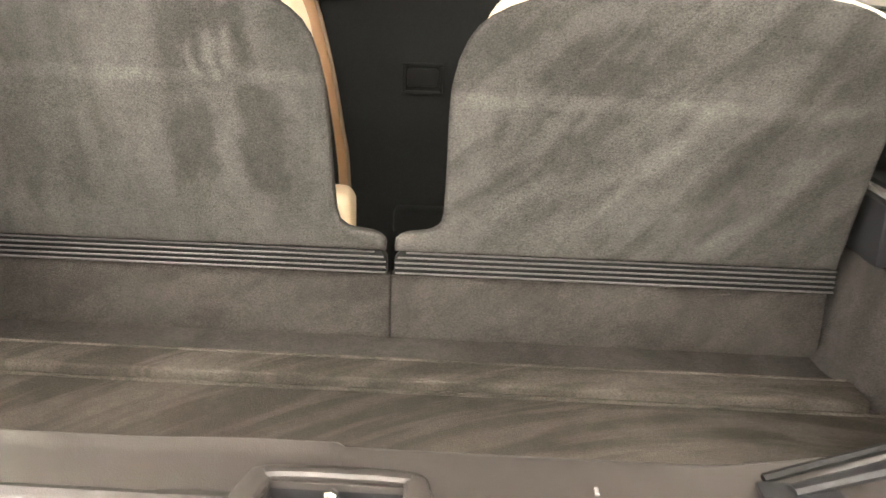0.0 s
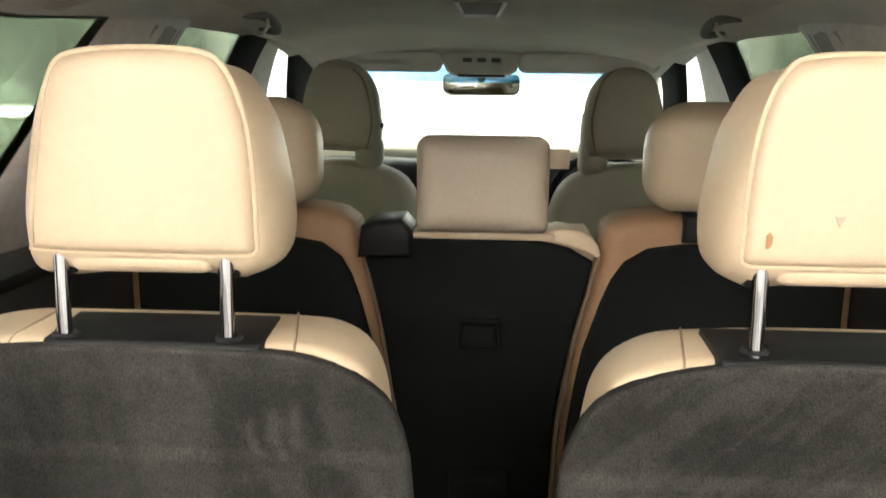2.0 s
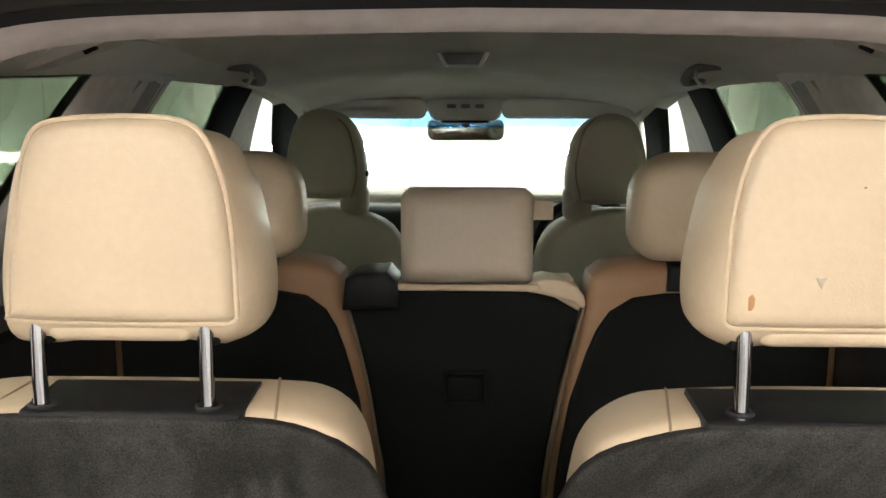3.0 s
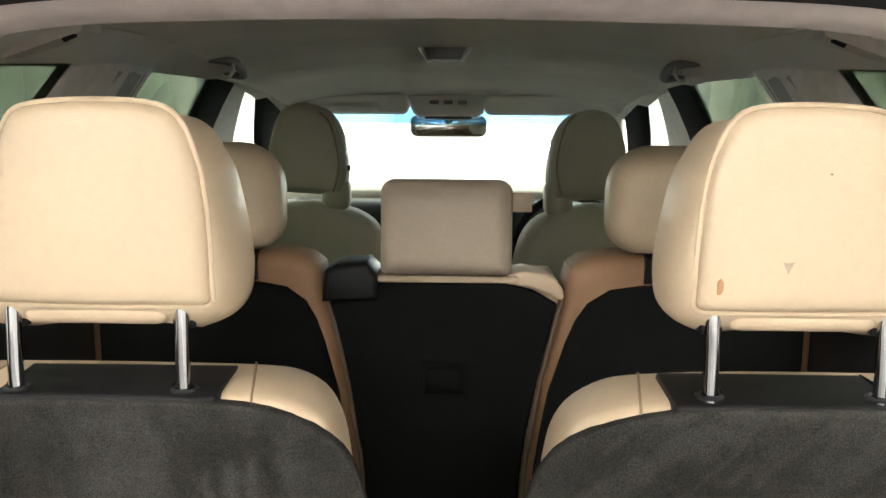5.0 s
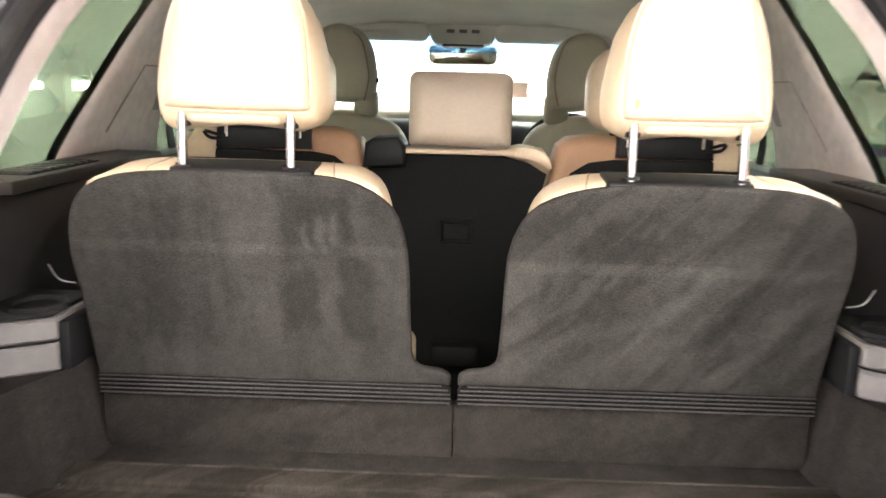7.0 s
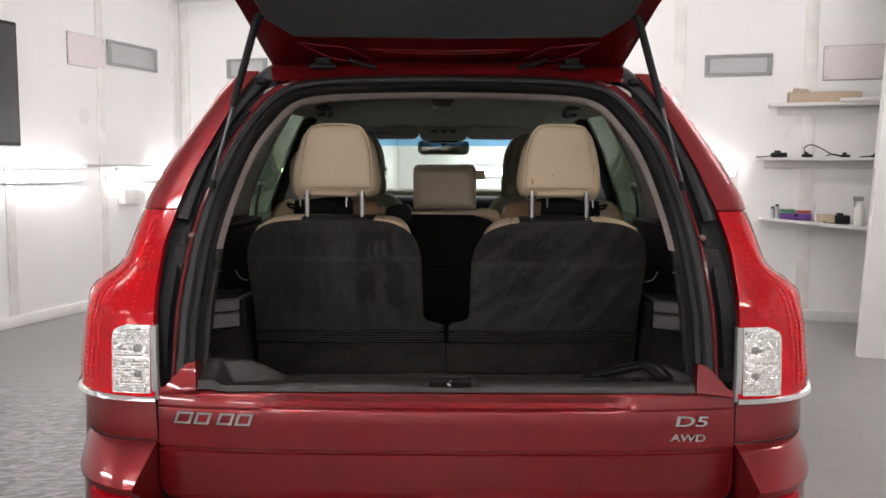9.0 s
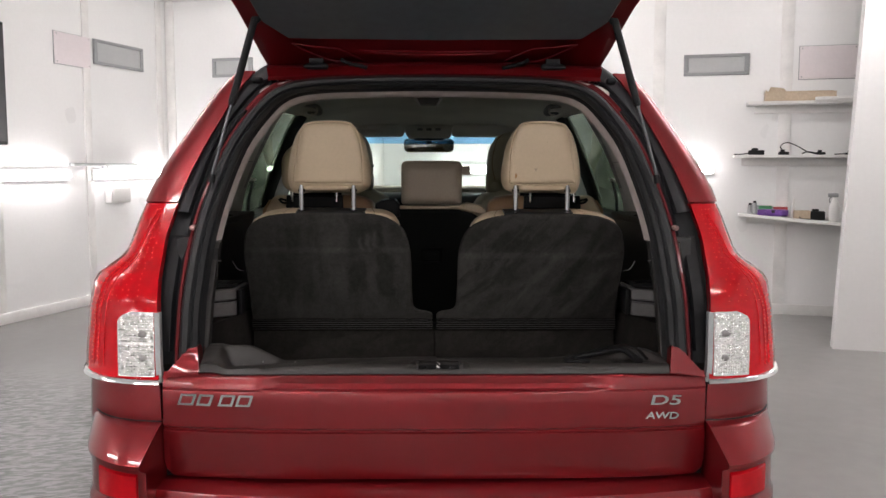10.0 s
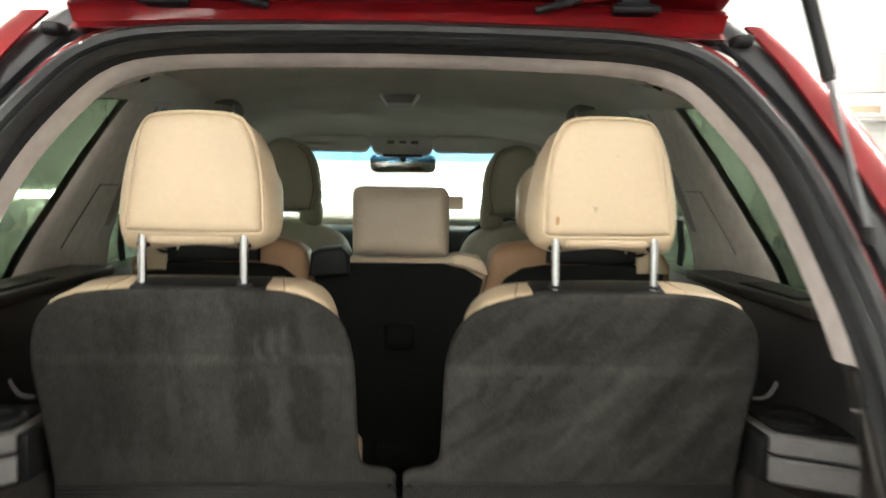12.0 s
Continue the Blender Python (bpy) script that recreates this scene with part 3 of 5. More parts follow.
def build_body():
    part("opening_trim", strip([(0.004, 0.020), ((-0.001, -0.008), 0.032), ((-0.005, -0.015), 0.05), ((-0.007, -0.018), 0.072), ((0.004, -0.006), 0.076), (0.014, 0.022)], 1.285), TRIM, car, "pale grey plastic trim round the opening")
    part("rubber_seal", strip([(0.002, 0.004), (0.006, -0.010), ((0.016, 0.012), -0.018), ((0.022, 0.016), -0.012), ((0.028, 0.02), -0.02), ((0.04, 0.028), -0.02), ((0.049, 0.035), -0.008), ((0.052, 0.038), 0.006), ((0.046, 0.034), 0.03), (0.004, 0.03)]), RUBBER, car, "black rubber seal")
    part("seal_lip", strip([(-0.006, 0.016), (0.004, 0.002), (0.006, 0.008), (-0.004, 0.022)]), BLACK, car)
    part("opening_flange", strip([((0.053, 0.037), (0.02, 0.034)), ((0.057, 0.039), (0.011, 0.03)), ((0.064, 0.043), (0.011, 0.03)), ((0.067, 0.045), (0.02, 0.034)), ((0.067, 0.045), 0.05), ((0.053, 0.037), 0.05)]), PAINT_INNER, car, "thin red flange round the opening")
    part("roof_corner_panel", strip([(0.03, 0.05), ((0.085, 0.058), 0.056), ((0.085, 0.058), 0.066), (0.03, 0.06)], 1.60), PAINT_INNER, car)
    for s in (1, -1):
        part("gutter", strip([((0.068, 0.064), 0.034), ((0.084, 0.07), (0.06, 0.05)), ((0.108, 0.085), (0.062, 0.05)), ((0.146, 0.092), 0.04), ((0.15, 0.092), 0.10), ((0.068, 0.064), 0.10)], 0.0, 1.684, s, 1.0), GUTTER, car, "black gutter beside the opening")
        part("gutter_rib", strip([(0.084, 0.058), (0.09, 0.042), (0.104, 0.034), (0.118, 0.034), (0.128, 0.042), (0.132, 0.058)], 1.345, 1.672, s, 1.0), GUTTER_COVER, car, "rounded grey gutter cover")
        part("gutter_step", strip([(0.082, 0.06), (0.09, 0.05), (0.12, 0.05), (0.13, 0.06)], 1.0, 1.30, s, 1.0), GUTTER, car)
    part("roof_edge", loft([[(x, y, z + 0.012 * math.cos(x / 0.5 * 1.5)) for y, z in ((0.436, 1.732), (0.410, 1.752), (0.425, 1.762), (0.5, 1.766), (0.5, 1.72), (0.42, 1.72))] for x in np.linspace(-0.47, 0.47, 15)]), PAINT, car)

    zs = [0.32, 0.45, 0.6, 0.72, 0.85, 0.95, 1.05, 1.13, 1.17, 1.2, 1.235, 1.3, 1.36, 1.38, 1.39, 1.42, 1.48, 1.55, 1.6, 1.65, 1.69, 1.72, 1.735, 1.748]

    def side(s):
        def column(k):
            return [(s * p[0], p[1], z) for z in zs for p in (corner_curve(z, lamp_in(z), lamp_out(z) + (0.004 if s < 0 else interp(z, [1.3, 1.42], [-0.008, 0.003])), 9, interp(z, [1.38, 1.39], [-0.004, 0.011]))[k],)]

        def ahead(y):
            nose = interp(y, [3.2, 4.2, 4.45], [0, 0.06, 0.2])
            return [(s * (side_x(z) - nose), y, z - max(0.0, z - 1.0) * interp(y, [3.0, 4.45], [0, 0.6])) for z in zs]

        ys = [0.62, 0.85, 1.2, 1.5, 1.95, 2.15, 2.6, 2.95, 3.3, 3.7, 4.2, 4.45]
        cols = [column(k) for k in range(9)] + [ahead(y) for y in ys]
        bm = bmesh.new()
        vs = [[bm.verts.new(p) for p in c] for c in cols]
        for ci in range(len(cols) - 1):
            for zi in range(len(zs) - 1):
                zm = (zs[zi] + zs[zi + 1]) / 2
                ym = (cols[ci][zi][1] + cols[ci + 1][zi][1]) / 2
                if 1.235 < zm < 1.72 and ci > 7:
                    continue
                if zm > 1.2 and ym > 2.9:
                    continue
                arch = min(math.hypot(ym - 0.95, zm - 0.42), math.hypot(ym - 3.8, zm - 0.42))
                if arch < 0.36 and ci > 7:
                    continue
                bm.faces.new((vs[ci][zi], vs[ci + 1][zi], vs[ci + 1][zi + 1], vs[ci][zi + 1]))
        bmesh.ops.delete(bm, geom=[v for v in bm.verts if not v.link_faces], context="VERTS")
        bmesh.ops.solidify(bm, geom=bm.faces[:], thickness=0.006)
        part("body_side", bm, PAINT, car, "red metallic side panel")
    side(1)
    side(-1)

    rows = []
    for y, dz, wx in ((0.475, -0.052, 0.5), (0.6, -0.03, 0.57), (1.0, -0.005, 0.585), (1.8, 0.0, 0.585), (2.4, -0.02, 0.58), (2.75, -0.06, 0.57), (2.95, -0.105, 0.56)):
        rows.append([(wx * math.sin(radians(a)), y, 1.765 + dz + 0.065 * math.cos(radians(a))) for a in range(-90, 91, 6)])
    low = [[(x * 0.99, y, z - 0.02) for x, y, z in r] for r in rows]
    part("roof", loft([r + q[::-1] for r, q in zip(rows, low)]), PAINT, car)
    rows[0] = [(x, 0.44, z) for x, y, z in rows[0]]
    part("headlining", loft([[(x * 0.99, y, z - 0.026) for x, y, z in r] + [(x * 0.99, y, z - 0.045) for x, y, z in r][::-1] for r in rows]), LINING, car, "grey beige fabric headlining")
    # bonnet and front
    rows = []
    for y, z, w in ((3.45, 1.2, 0.74), (3.7, 1.17, 0.76), (4.1, 1.1, 0.76), (4.4, 1.0, 0.7), (4.5, 0.85, 0.66), (4.52, 0.5, 0.64)):
        rows.append([(w * x, y - 0.12 * x * x * (y > 4.0), z + 0.03 * (1 - x * x)) for x in np.linspace(-1, 1, 11)])
    part("bonnet", loft([r + [(x, y - 0.02, z - 0.03) for x, y, z in r][::-1] for r in rows]), PAINT, car, "red metallic bonnet")
    part("floor_pan", box(-0.82, 0.82, 0.12, 4.3, 0.42, 0.5, 0.02), BLACK, car)
    for s in (1, -1):
        part("gate_gap", box(*span(s, 0.65, 0.70), 0.065, 0.09, 0.66, 0.97), BLACK, car)
    part("bulkhead", box(-0.74, 0.74, 3.3, 3.36, 0.5, 1.24), BLACK, car)


def side_piece(s, lower, upper, inset, thick, z0, z1, steps=8):
    """A pillar on the car's side between two leaning lines, each given as y at z0 and y at z1."""
    rows = []
    for k in range(steps + 1):
        t = k / steps
        z = z0 + (z1 - z0) * t
        ya, yb = (e(z) if callable(e) else e[0] + (e[1] - e[0]) * t for e in (lower, upper))
        x = side_x(z) - inset
        rows.append([(s * x, ya, z), (s * (x - thick * 0.7), ya + 0.008, z), (s * (x - thick), ya + 0.03, z), (s * (x - thick), yb - 0.03, z), (s * (x - thick * 0.7), yb - 0.008, z), (s * x, yb, z)])
    return loft(rows)


def build_sides():
    for s in (1, -1):
        d = 0.04 * s

        def rear(z):
            return interp(z, [1.28, 1.33, 1.4, 1.5, 1.6, 1.7, 1.72], [0.87, 0.90, 0.945, 1.01, 1.075, 1.135, 1.145])

        def front(z):
            return interp(z, [1.28, 1.4, 1.5, 1.6, 1.7, 1.72], [1.45, 1.40, 1.40, 1.43, 1.48, 1.49])
        belt = part("seat_belt", loft([[(s * (side_x(z) - 0.045), y, z), (s * (side_x(z) - 0.045), y + 0.045, z), (s * (side_x(z) - 0.042), y + 0.045, z), (s * (side_x(z) - 0.042), y, z)] for y, z in ((1.49, 1.28), (1.42, 1.35), (1.355, 1.43))]), BLACK, car, "black seat belt strap")
        part("belt_guide_clip", box(*span(s, side_x(1.43) - 0.05, side_x(1.43) - 0.04), 1.345, 1.41, 1.426, 1.436, 0.003), WHITEP, belt)
        rows = []
        for z in np.linspace(1.28, 1.72, 15):
            ya, yb, x = rear(z) + 0.016, front(z), side_x(z) - 0.006
            prof = [(0.0, 0.0), (0.004, 0.004), (0.02, 0.010), (0.10, 0.022), (0.3, 0.030), (0.55, 0.034), (0.8, 0.033), (0.94, 0.026), (1.0, 0.006)]
            rows.append([(s * (x - dp), ya + (yb - ya) * f, z) for f, dp in prof] + [(s * (x + 0.004), yb, z), (s * (x + 0.004), ya, z)])
        pillar = part("rear_pillar_trim", loft(rows), PILLAR, car, "grey plastic pillar trim")
        part("pillar_edge", side_piece(s, rear, lambda z: rear(z) + 0.017, 0.003, 0.006, 1.28, 1.72, 12), DARKC, pillar, "black window edge")
        rows = []
        for z in np.linspace(1.40, 1.70, 11):
            ya, yb, x = rear(z), front(z), side_x(z) - 0.0385
            f0, f1 = interp(z, [1.40, 1.5, 1.7], [0.70, 0.60, 0.42]), interp(z, [1.40, 1.5, 1.7], [0.86, 0.88, 0.86])
            rows.append([(s * (x + 0.010), ya + (yb - ya) * f0, z), (s * x, ya + (yb - ya) * (f0 + 0.03), z), (s * (x - 0.002), ya + (yb - ya) * (f0 + f1) / 2, z), (s * x, ya + (yb - ya) * (f1 - 0.02), z), (s * (x + 0.012), ya + (yb - ya) * f1, z)])
        part("belt_cover", loft(rows), BELT_COVER, pillar, "darker belt cover on the pillar")
        for z0, z1, f in ((1.36, 1.50, 0.30), (1.36, 1.50, 0.62)):
            part("panel_joint", sweep([(s * (side_x(z) - 0.0375), rear(z) + (front(z) - rear(z)) * (f + 0.012 * k), z) for k, z in enumerate(np.linspace(z0, z1, 6))], 0.0022, 6), BELT_COVER, pillar)
        part("panel_joint", sweep([(s * (side_x(1.5) - 0.039), rear(1.5) + (front(1.5) - rear(1.5)) * f, 1.5) for f in (0.36, 0.5, 0.64)], 0.002, 6), BELT_COVER, pillar)
        part("middle_pillar", side_piece(s, (2.0 + d, 1.935 + d), (2.20 + d, 2.16 + d), 0.004, 0.022, 1.24, 1.72), DARKC, car, "black door pillar")
        part("middle_pillar_trim", side_piece(s, (2.20 + d, 2.162 + d), (2.76 + d, 2.33 + d), 0.006, 0.008, 1.24, 1.72), PILLAR, car, "grey plastic pillar trim")
        part("front_pillar", side_piece(s, (3.30, 2.50 + d), (3.60, 2.80 + d), 0.008, 0.03, 1.24, 1.70), DARKC, car)
        for name, la, lb in (("quarter_window", (0.44, 0.72), rear), ("rear_door_window", front, (2.0 + d, 1.935 + d)), ("front_door_window", (2.76 + d, 2.33 + d), (3.30, 2.50 + d))):
            part(name, side_piece(s, la, lb, 0.022 if name[0] == "q" else 0.004, 0.005, 1.28, 1.72), SCREEN if name[0] == "f" else SIDEGLASS, car, "clear side glass" if name[0] == "f" else "green tinted side glass")
        rail = [(0.68, 1.665), (0.75, 1.665), (0.88, 1.667), (1.1, 1.684), (1.46, 1.701), (1.85, 1.711), (2.15, 1.708), (2.4, 1.693), (2.6, 1.672), (2.95, 1.63)]
        part("roof_rail_trim", loft([[(s * x, y, z) for x, z in ((side_x(e) - 0.004, e + 0.006), (side_x(e) - 0.012, e), (side_x(e) - 0.03, e + 0.004), (side_x(e) - 0.075, e + 0.022), (0.52, e + 0.055), (0.54, e + 0.08), (side_x(e) - 0.01, e + 0.04))] for y, e in rail]), LINING, car)
        handle = [(s * 0.575, 1.66, 1.742), (s * 0.515, 1.69, 1.742), (s * 0.497, 1.74, 1.733), (s * 0.503, 1.80, 1.716), (s * 0.56, 1.86, 1.722)]
        grip = part("grab_handle", sweep(spline(handle, 5), lambda t: 0.006 + 0.006 * math.sin(math.pi * t), 10), GREYP, car, "grey folding grab handle")
        part("hook", sweep(spline([(s * 0.502, 1.70, 1.735), (s * 0.497, 1.685, 1.718), (s * 0.508, 1.68, 1.703), (s * 0.52, 1.69, 1.706)], 4), 0.004, 8), PILLAR, grip, "pale coat hook")
        plate = part("luggage_hook", loft([[(s * (0.475 + 0.115 * t), 0.845 + 0.02 * t, 1.711 - 0.034 * t), (s * (0.475 + 0.115 * t), 0.905, 1.711 - 0.034 * t + 0.002), (s * (0.475 + 0.115 * t), 0.905, 1.735 - 0.034 * t), (s * (0.475 + 0.115 * t), 0.845 + 0.02 * t, 1.735 - 0.034 * t)] for t in np.linspace(0, 1, 5)]), PILLAR, car, "grey hook plate in the headlining")
        part("slot", sweep([(s * 0.488, 0.852, 1.7065), (s * 0.505, 0.856, 1.7005)], 0.004, 8), BLACK, plate)
        # black lining, ledge and carpet beside the boot
        rows = []
        for y, dx in ((0.19, 0.0), (0.29, 0.075), (0.5, 0.105), (0.64, 0.09), (0.8, 0.05), (1.15, 0.05), (2.9, 0.08)):
            rows.append([(s * (0.60 + dx), y, 0.7), (s * (0.60 + dx), y, 1.15), (s * (0.595 + dx), y, 1.24), (s * (0.61 + dx), y, 1.29), (s * (0.62 + dx), y, 1.303), (s * min(0.78, 0.61 + 0.3 * y), y, 1.295), (s * min(0.78, 0.61 + 0.3 * y), y, 0.7)])
        part("side_lining", loft(rows), LINER, car, "black plastic side lining")
        part("lining_post", slab(flip(s, [(0.568, 0.99), (0.63, 0.99), (0.64, 1.287), (0.556, 1.287), (0.566, 1.15)]), 0.08, 0.112, 0.004, lean=0.36, zref=1.0), SILL, car)
        ledge = part("window_ledge", box(*span(s, 0.66, 0.77), 0.52, 1.15, 1.296, 1.318, 0.006), SILL, car)
        part("grille", box(*span(s, 0.675, 0.735), 0.60, 0.86, 1.3165, 1.3205, 0.001), DARKC, ledge, "black slotted ledge grille")
        for k in range(9):
            part("slat", box(*span(s, 0.678, 0.732), 0.612 + k * 0.028, 0.622 + k * 0.028, 1.3195, 1.3235, 0.001), SILL, ledge)
        rows = []
        for y, dx in ((0.12, 0.03), (0.2, 0.04), (0.3, 0.06), (0.4, 0.035), (0.5, 0.0), (0.7, -0.005)):
            rows.append([(s * (0.535 + dx), y, 0.895), (s * (0.56 + dx), y, 0.93), (s * (0.572 + dx), y, 1.044), (s * 0.7, y, 1.044), (s * 0.7, y, 0.895)])
        part("side_carpet", loft(rows), CARPET, car, "grey carpet on the wheel arch")
        def block(z0, z1, d=0.0):
            plan = [(0.583 + d, 0.485), (0.584 + d, 0.474 + d), (0.593 + d, 0.464 + d), (0.70, 0.398 + d), (0.70, 0.62), (0.58 + d, 0.62)]
            return loft([[(s * x, y, z) for x, y in ([(px + e * 0.6, py + e) for px, py in plan])] for z, e in ((z0, 0.004), (z0 + 0.004, 0.0), (z1 - 0.004, 0.0), (z1, 0.004))])
        pocket = part("side_pocket", block(1.044, 1.086), GREYP, car, "grey plastic pocket with lid")
        # added black sheet, stands for the shade on the pocket's inner side
        part("dark_side_cap", box(*span(s, 0.566, 0.5815), 0.476, 0.62, 1.046, 1.12, 0.003), BLACK, pocket)
        part("lid", block(1.091, 1.124), GREYP, pocket)
        part("gap", block(1.08, 1.095, 0.006), BLACK, pocket)
        part("cup_holder", sweep([(s * 0.635 + 0.038 * math.cos(a), 0.52 + 0.045 * math.sin(a), 1.13) for a in np.linspace(0, math.tau, 24)], 0.008, 8, bm=block(1.122, 1.13, 0.01)), BLACK, pocket)
        wire = [(s * 0.60, 0.47, 1.225), (s * 0.59, 0.475, 1.205), (s * 0.578, 0.48, 1.182), (s * 0.56, 0.49, 1.175)]
        part("belt_latch", sweep(spline(wire[1:], 5), 0.0014, 6), GREYP, car)
        part("lining_clip", sweep(spline([(s * 0.574, 0.178, 1.272), (s * 0.568, 0.172, 1.264), (s * 0.563, 0.170, 1.25), (s * 0.559, 0.172, 1.24), (s * 0.553, 0.178, 1.239)], 4), 0.0022, 8), GREYP, car, "pale lining hook")
        part("clip_plate", box(*span(s, 0.558, 0.588), 0.168, 0.176, 1.20, 1.272, 0.003), BLACK, car)


def slope(bm):
    """Lets the seat's top fall towards its back face."""
    for v in bm.verts:
        if v.co.z > 1.325:
            v.co.z -= max(0.0, 0.555 - v.co.y) * 0.09 * min(1.0, (v.co.z - 1.325) / 0.02)
    return bm


def third_row_seat(s):
    out = [(0.006, 1.023), (0.006, 1.038), (0.02, 1.048), (0.045, 1.052), (0.058, 1.059), (0.065, 1.076), (0.068, 1.16), (0.071, 1.235), (0.084, 1.288), (0.104, 1.314), (0.138, 1.335),
           (0.178, 1.345), (0.234, 1.348), (0.36, 1.349), (0.45, 1.345), (0.505, 1.333), (0.538, 1.308), (0.554, 1.27), (0.559, 1.22), (0.554, 1.16), (0.547, 1.023)]
    body = [(0.094, 0.98), (0.095, 1.2), (0.098, 1.27), (0.105, 1.31), (0.120, 1.338), (0.145, 1.353), (0.18, 1.358), (0.28, 1.360), (0.4, 1.360), (0.455, 1.358), (0.505, 1.345), (0.536, 1.31), (0.545, 1.2), (0.535, 0.98)]
    if s > 0:
        out[8:12] = [(0.087, 1.286), (0.112, 1.314), (0.152, 1.334), (0.195, 1.343)]
        out = [(x, z - 0.002 * (z > 1.33)) for x, z in out]
        body[2:7] = [(0.099, 1.265), (0.107, 1.303), (0.125, 1.332), (0.156, 1.350), (0.195, 1.356)]
        body = [(x, z - 0.003 * (z > 1.33)) for x, z in body]
    body = [(p.x, p.y) for p in spline([(x, z, 0) for x, z in body], 3)]
    seat = part("third_row_seat", slope(slab(flip(s, body), 0.534, 0.642, 0.02, -0.25, 1.03, 5)), CREAM, car, "cream leather third-row seat with velour back")
    back = [(p.x, p.y) for p in spline([(x, z, 0) for x, z in out], 2)]
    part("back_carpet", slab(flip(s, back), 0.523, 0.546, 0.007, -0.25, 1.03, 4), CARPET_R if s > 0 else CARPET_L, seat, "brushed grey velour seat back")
    # black foot strip with five raised ribs
    strip_out = [(0.005, 0.9905), (0.55, 0.9905), (0.55, 1.0245), (0.024, 1.0245), (0.012, 1.021), (0.005, 1.010)]
    part("ribbed_strip", slab(flip(s, strip_out), 0.533, 0.552, 0.001), STRIP, seat, "black ribbed plastic strip")
    for k in range(5):
        z = 0.9935 + k * 0.0068
        x0 = (0.006, 0.006, 0.006, 0.009, 0.02)[k]
        part("rib", sweep([(s * x0, 0.5305, z), (s * 0.3, 0.5305, z), (s * 0.549, 0.5305, z)], 0.0013, 8, 0.9), RIB, seat)
    part("lower_panel", box(*span(s, 0.0005, 0.547), 0.538, 0.56, 0.900, 0.989, 0.003, 3), SHADED_PANEL, seat)
    part("cushion", pillow(rounded(*span(s, 0.07 if s < 0 else 0.088, 0.53), 0.9, 1.055, (0.02, 0.02, 0.02, 0.02)), 0.66, 0.74, 0.02), CREAM, seat)
    top = 1.3612 if s < 0 else 1.3586
    part("top_plastic", slope(slab(flip(s, [(0.199, 1.30), (0.199, 1.34), (0.203, top), (0.3, top + 0.0006), (0.402, top), (0.405, 1.34), (0.405, 1.30)]), 0.531, 0.618, 0.008, -0.25, 1.03, 4)), BLACK, seat, "black plastic guide plate")
    for x, z in ((0.172, 1.3577 if s < 0 else 1.3512), (0.440, 1.3588 if s < 0 else 1.3555)):
        seam = []
        for k in range(9):
            ang = k / 8 * math.pi / 2
            zz = z - 0.02 * (1 - math.sin(ang))
            seam.append((s * (x + (0.004 if x < 0.3 else -0.004) * k / 8), 0.534 + 0.02 * (1 - math.cos(ang)) - 0.25 * (zz - 1.03), zz))
        seam.append((s * (x + (0.016 if x < 0.3 else -0.016)), seam[-1][1] + 0.07, z + 0.0015))
        part("seam", slope(sweep(seam, 0.0013, 6)), SEAM, seat)
    # head restraint: a flat piped face on a wider, rounded body
    k = 0.010 if s > 0 else 0.0
    face = [(0.214, 1.431), (0.307, 1.4305), (0.40, 1.4325), (0.408, 1.441), (0.4045, 1.48), (0.3985, 1.515), (0.391, 1.56), (0.379, 1.595), (0.356, 1.607), (0.30, 1.6105), (0.25, 1.607), (0.229, 1.592), (0.2155, 1.559), (0.2095, 1.525), (0.2065, 1.481), (0.206, 1.455), (0.206, 1.436)]
    wide = [(0.228, 1.4025), (0.312, 1.410), (0.398, 1.4015), (0.421, 1.4135), (0.430, 1.448), (0.426, 1.495), (0.414, 1.548), (0.396, 1.585), (0.366, 1.600), (0.305, 1.604), (0.25, 1.600), (0.226, 1.588), (0.212, 1.566), (0.202, 1.545), (0.192, 1.498), (0.187, 1.455), (0.195, 1.419)]
    face, wide = ([(x + k * min(1.0, (0.42 - x) / 0.2), z) for x, z in o] for o in (face, wide))
    fs, ws = ([(p.x, p.y) for p in spline([(x, z, 0) for x, z in o + o[:1]], 4)[:-1]] for o in (face, wide))
    cx, cz = 0.304, 1.512
    rings = []
    for y, k, m in ((0.4485, 0.02, 0), (0.4485, 0.5, 0), (0.4488, 0.8, 0), (0.45, 0.9, 0), (0.453, 0.95, 0), (0.4575, 0.975, 0), (0.4615, 0.988, 0), (0.4615, 1.0, 0), (0.459, 1.0, 0.08), (0.4605, 1.0, 0.2), (0.468, 1.0, 0.48), (0.481, 1.0, 0.78), (0.498, 1.0, 0.96), (0.518, 1.0, 1.0), (0.548, 0.985, 1), (0.571, 0.93, 1), (0.586, 0.82, 1), (0.594, 0.5, 1), (0.595, 0.02, 1)):
        ring = []
        for (fx, fz), (wx, wz) in zip(fs, ws):
            x, z = fx + (wx - fx) * m, fz + (wz - fz) * m
            ring.append((s * (cx + (x - cx) * k), y, cz + (z - cz) * k))
        rings.append(ring)
    rest = part("head_rest", loft(rings), CREAM, seat, "cream leather head restraint")
    pipe = [(s * x, 0.4595, z) for x, z in fs]
    part("piping", sweep(pipe + pipe[:1], 0.0026, 8), CREAM, rest)
    part("piping_seam", sweep([(s * (cx + (x - cx) * 0.978), 0.4588, cz + (z - cz) * 0.978) for x, z in fs + fs[:1]], 0.0009, 6), SEAM, rest)
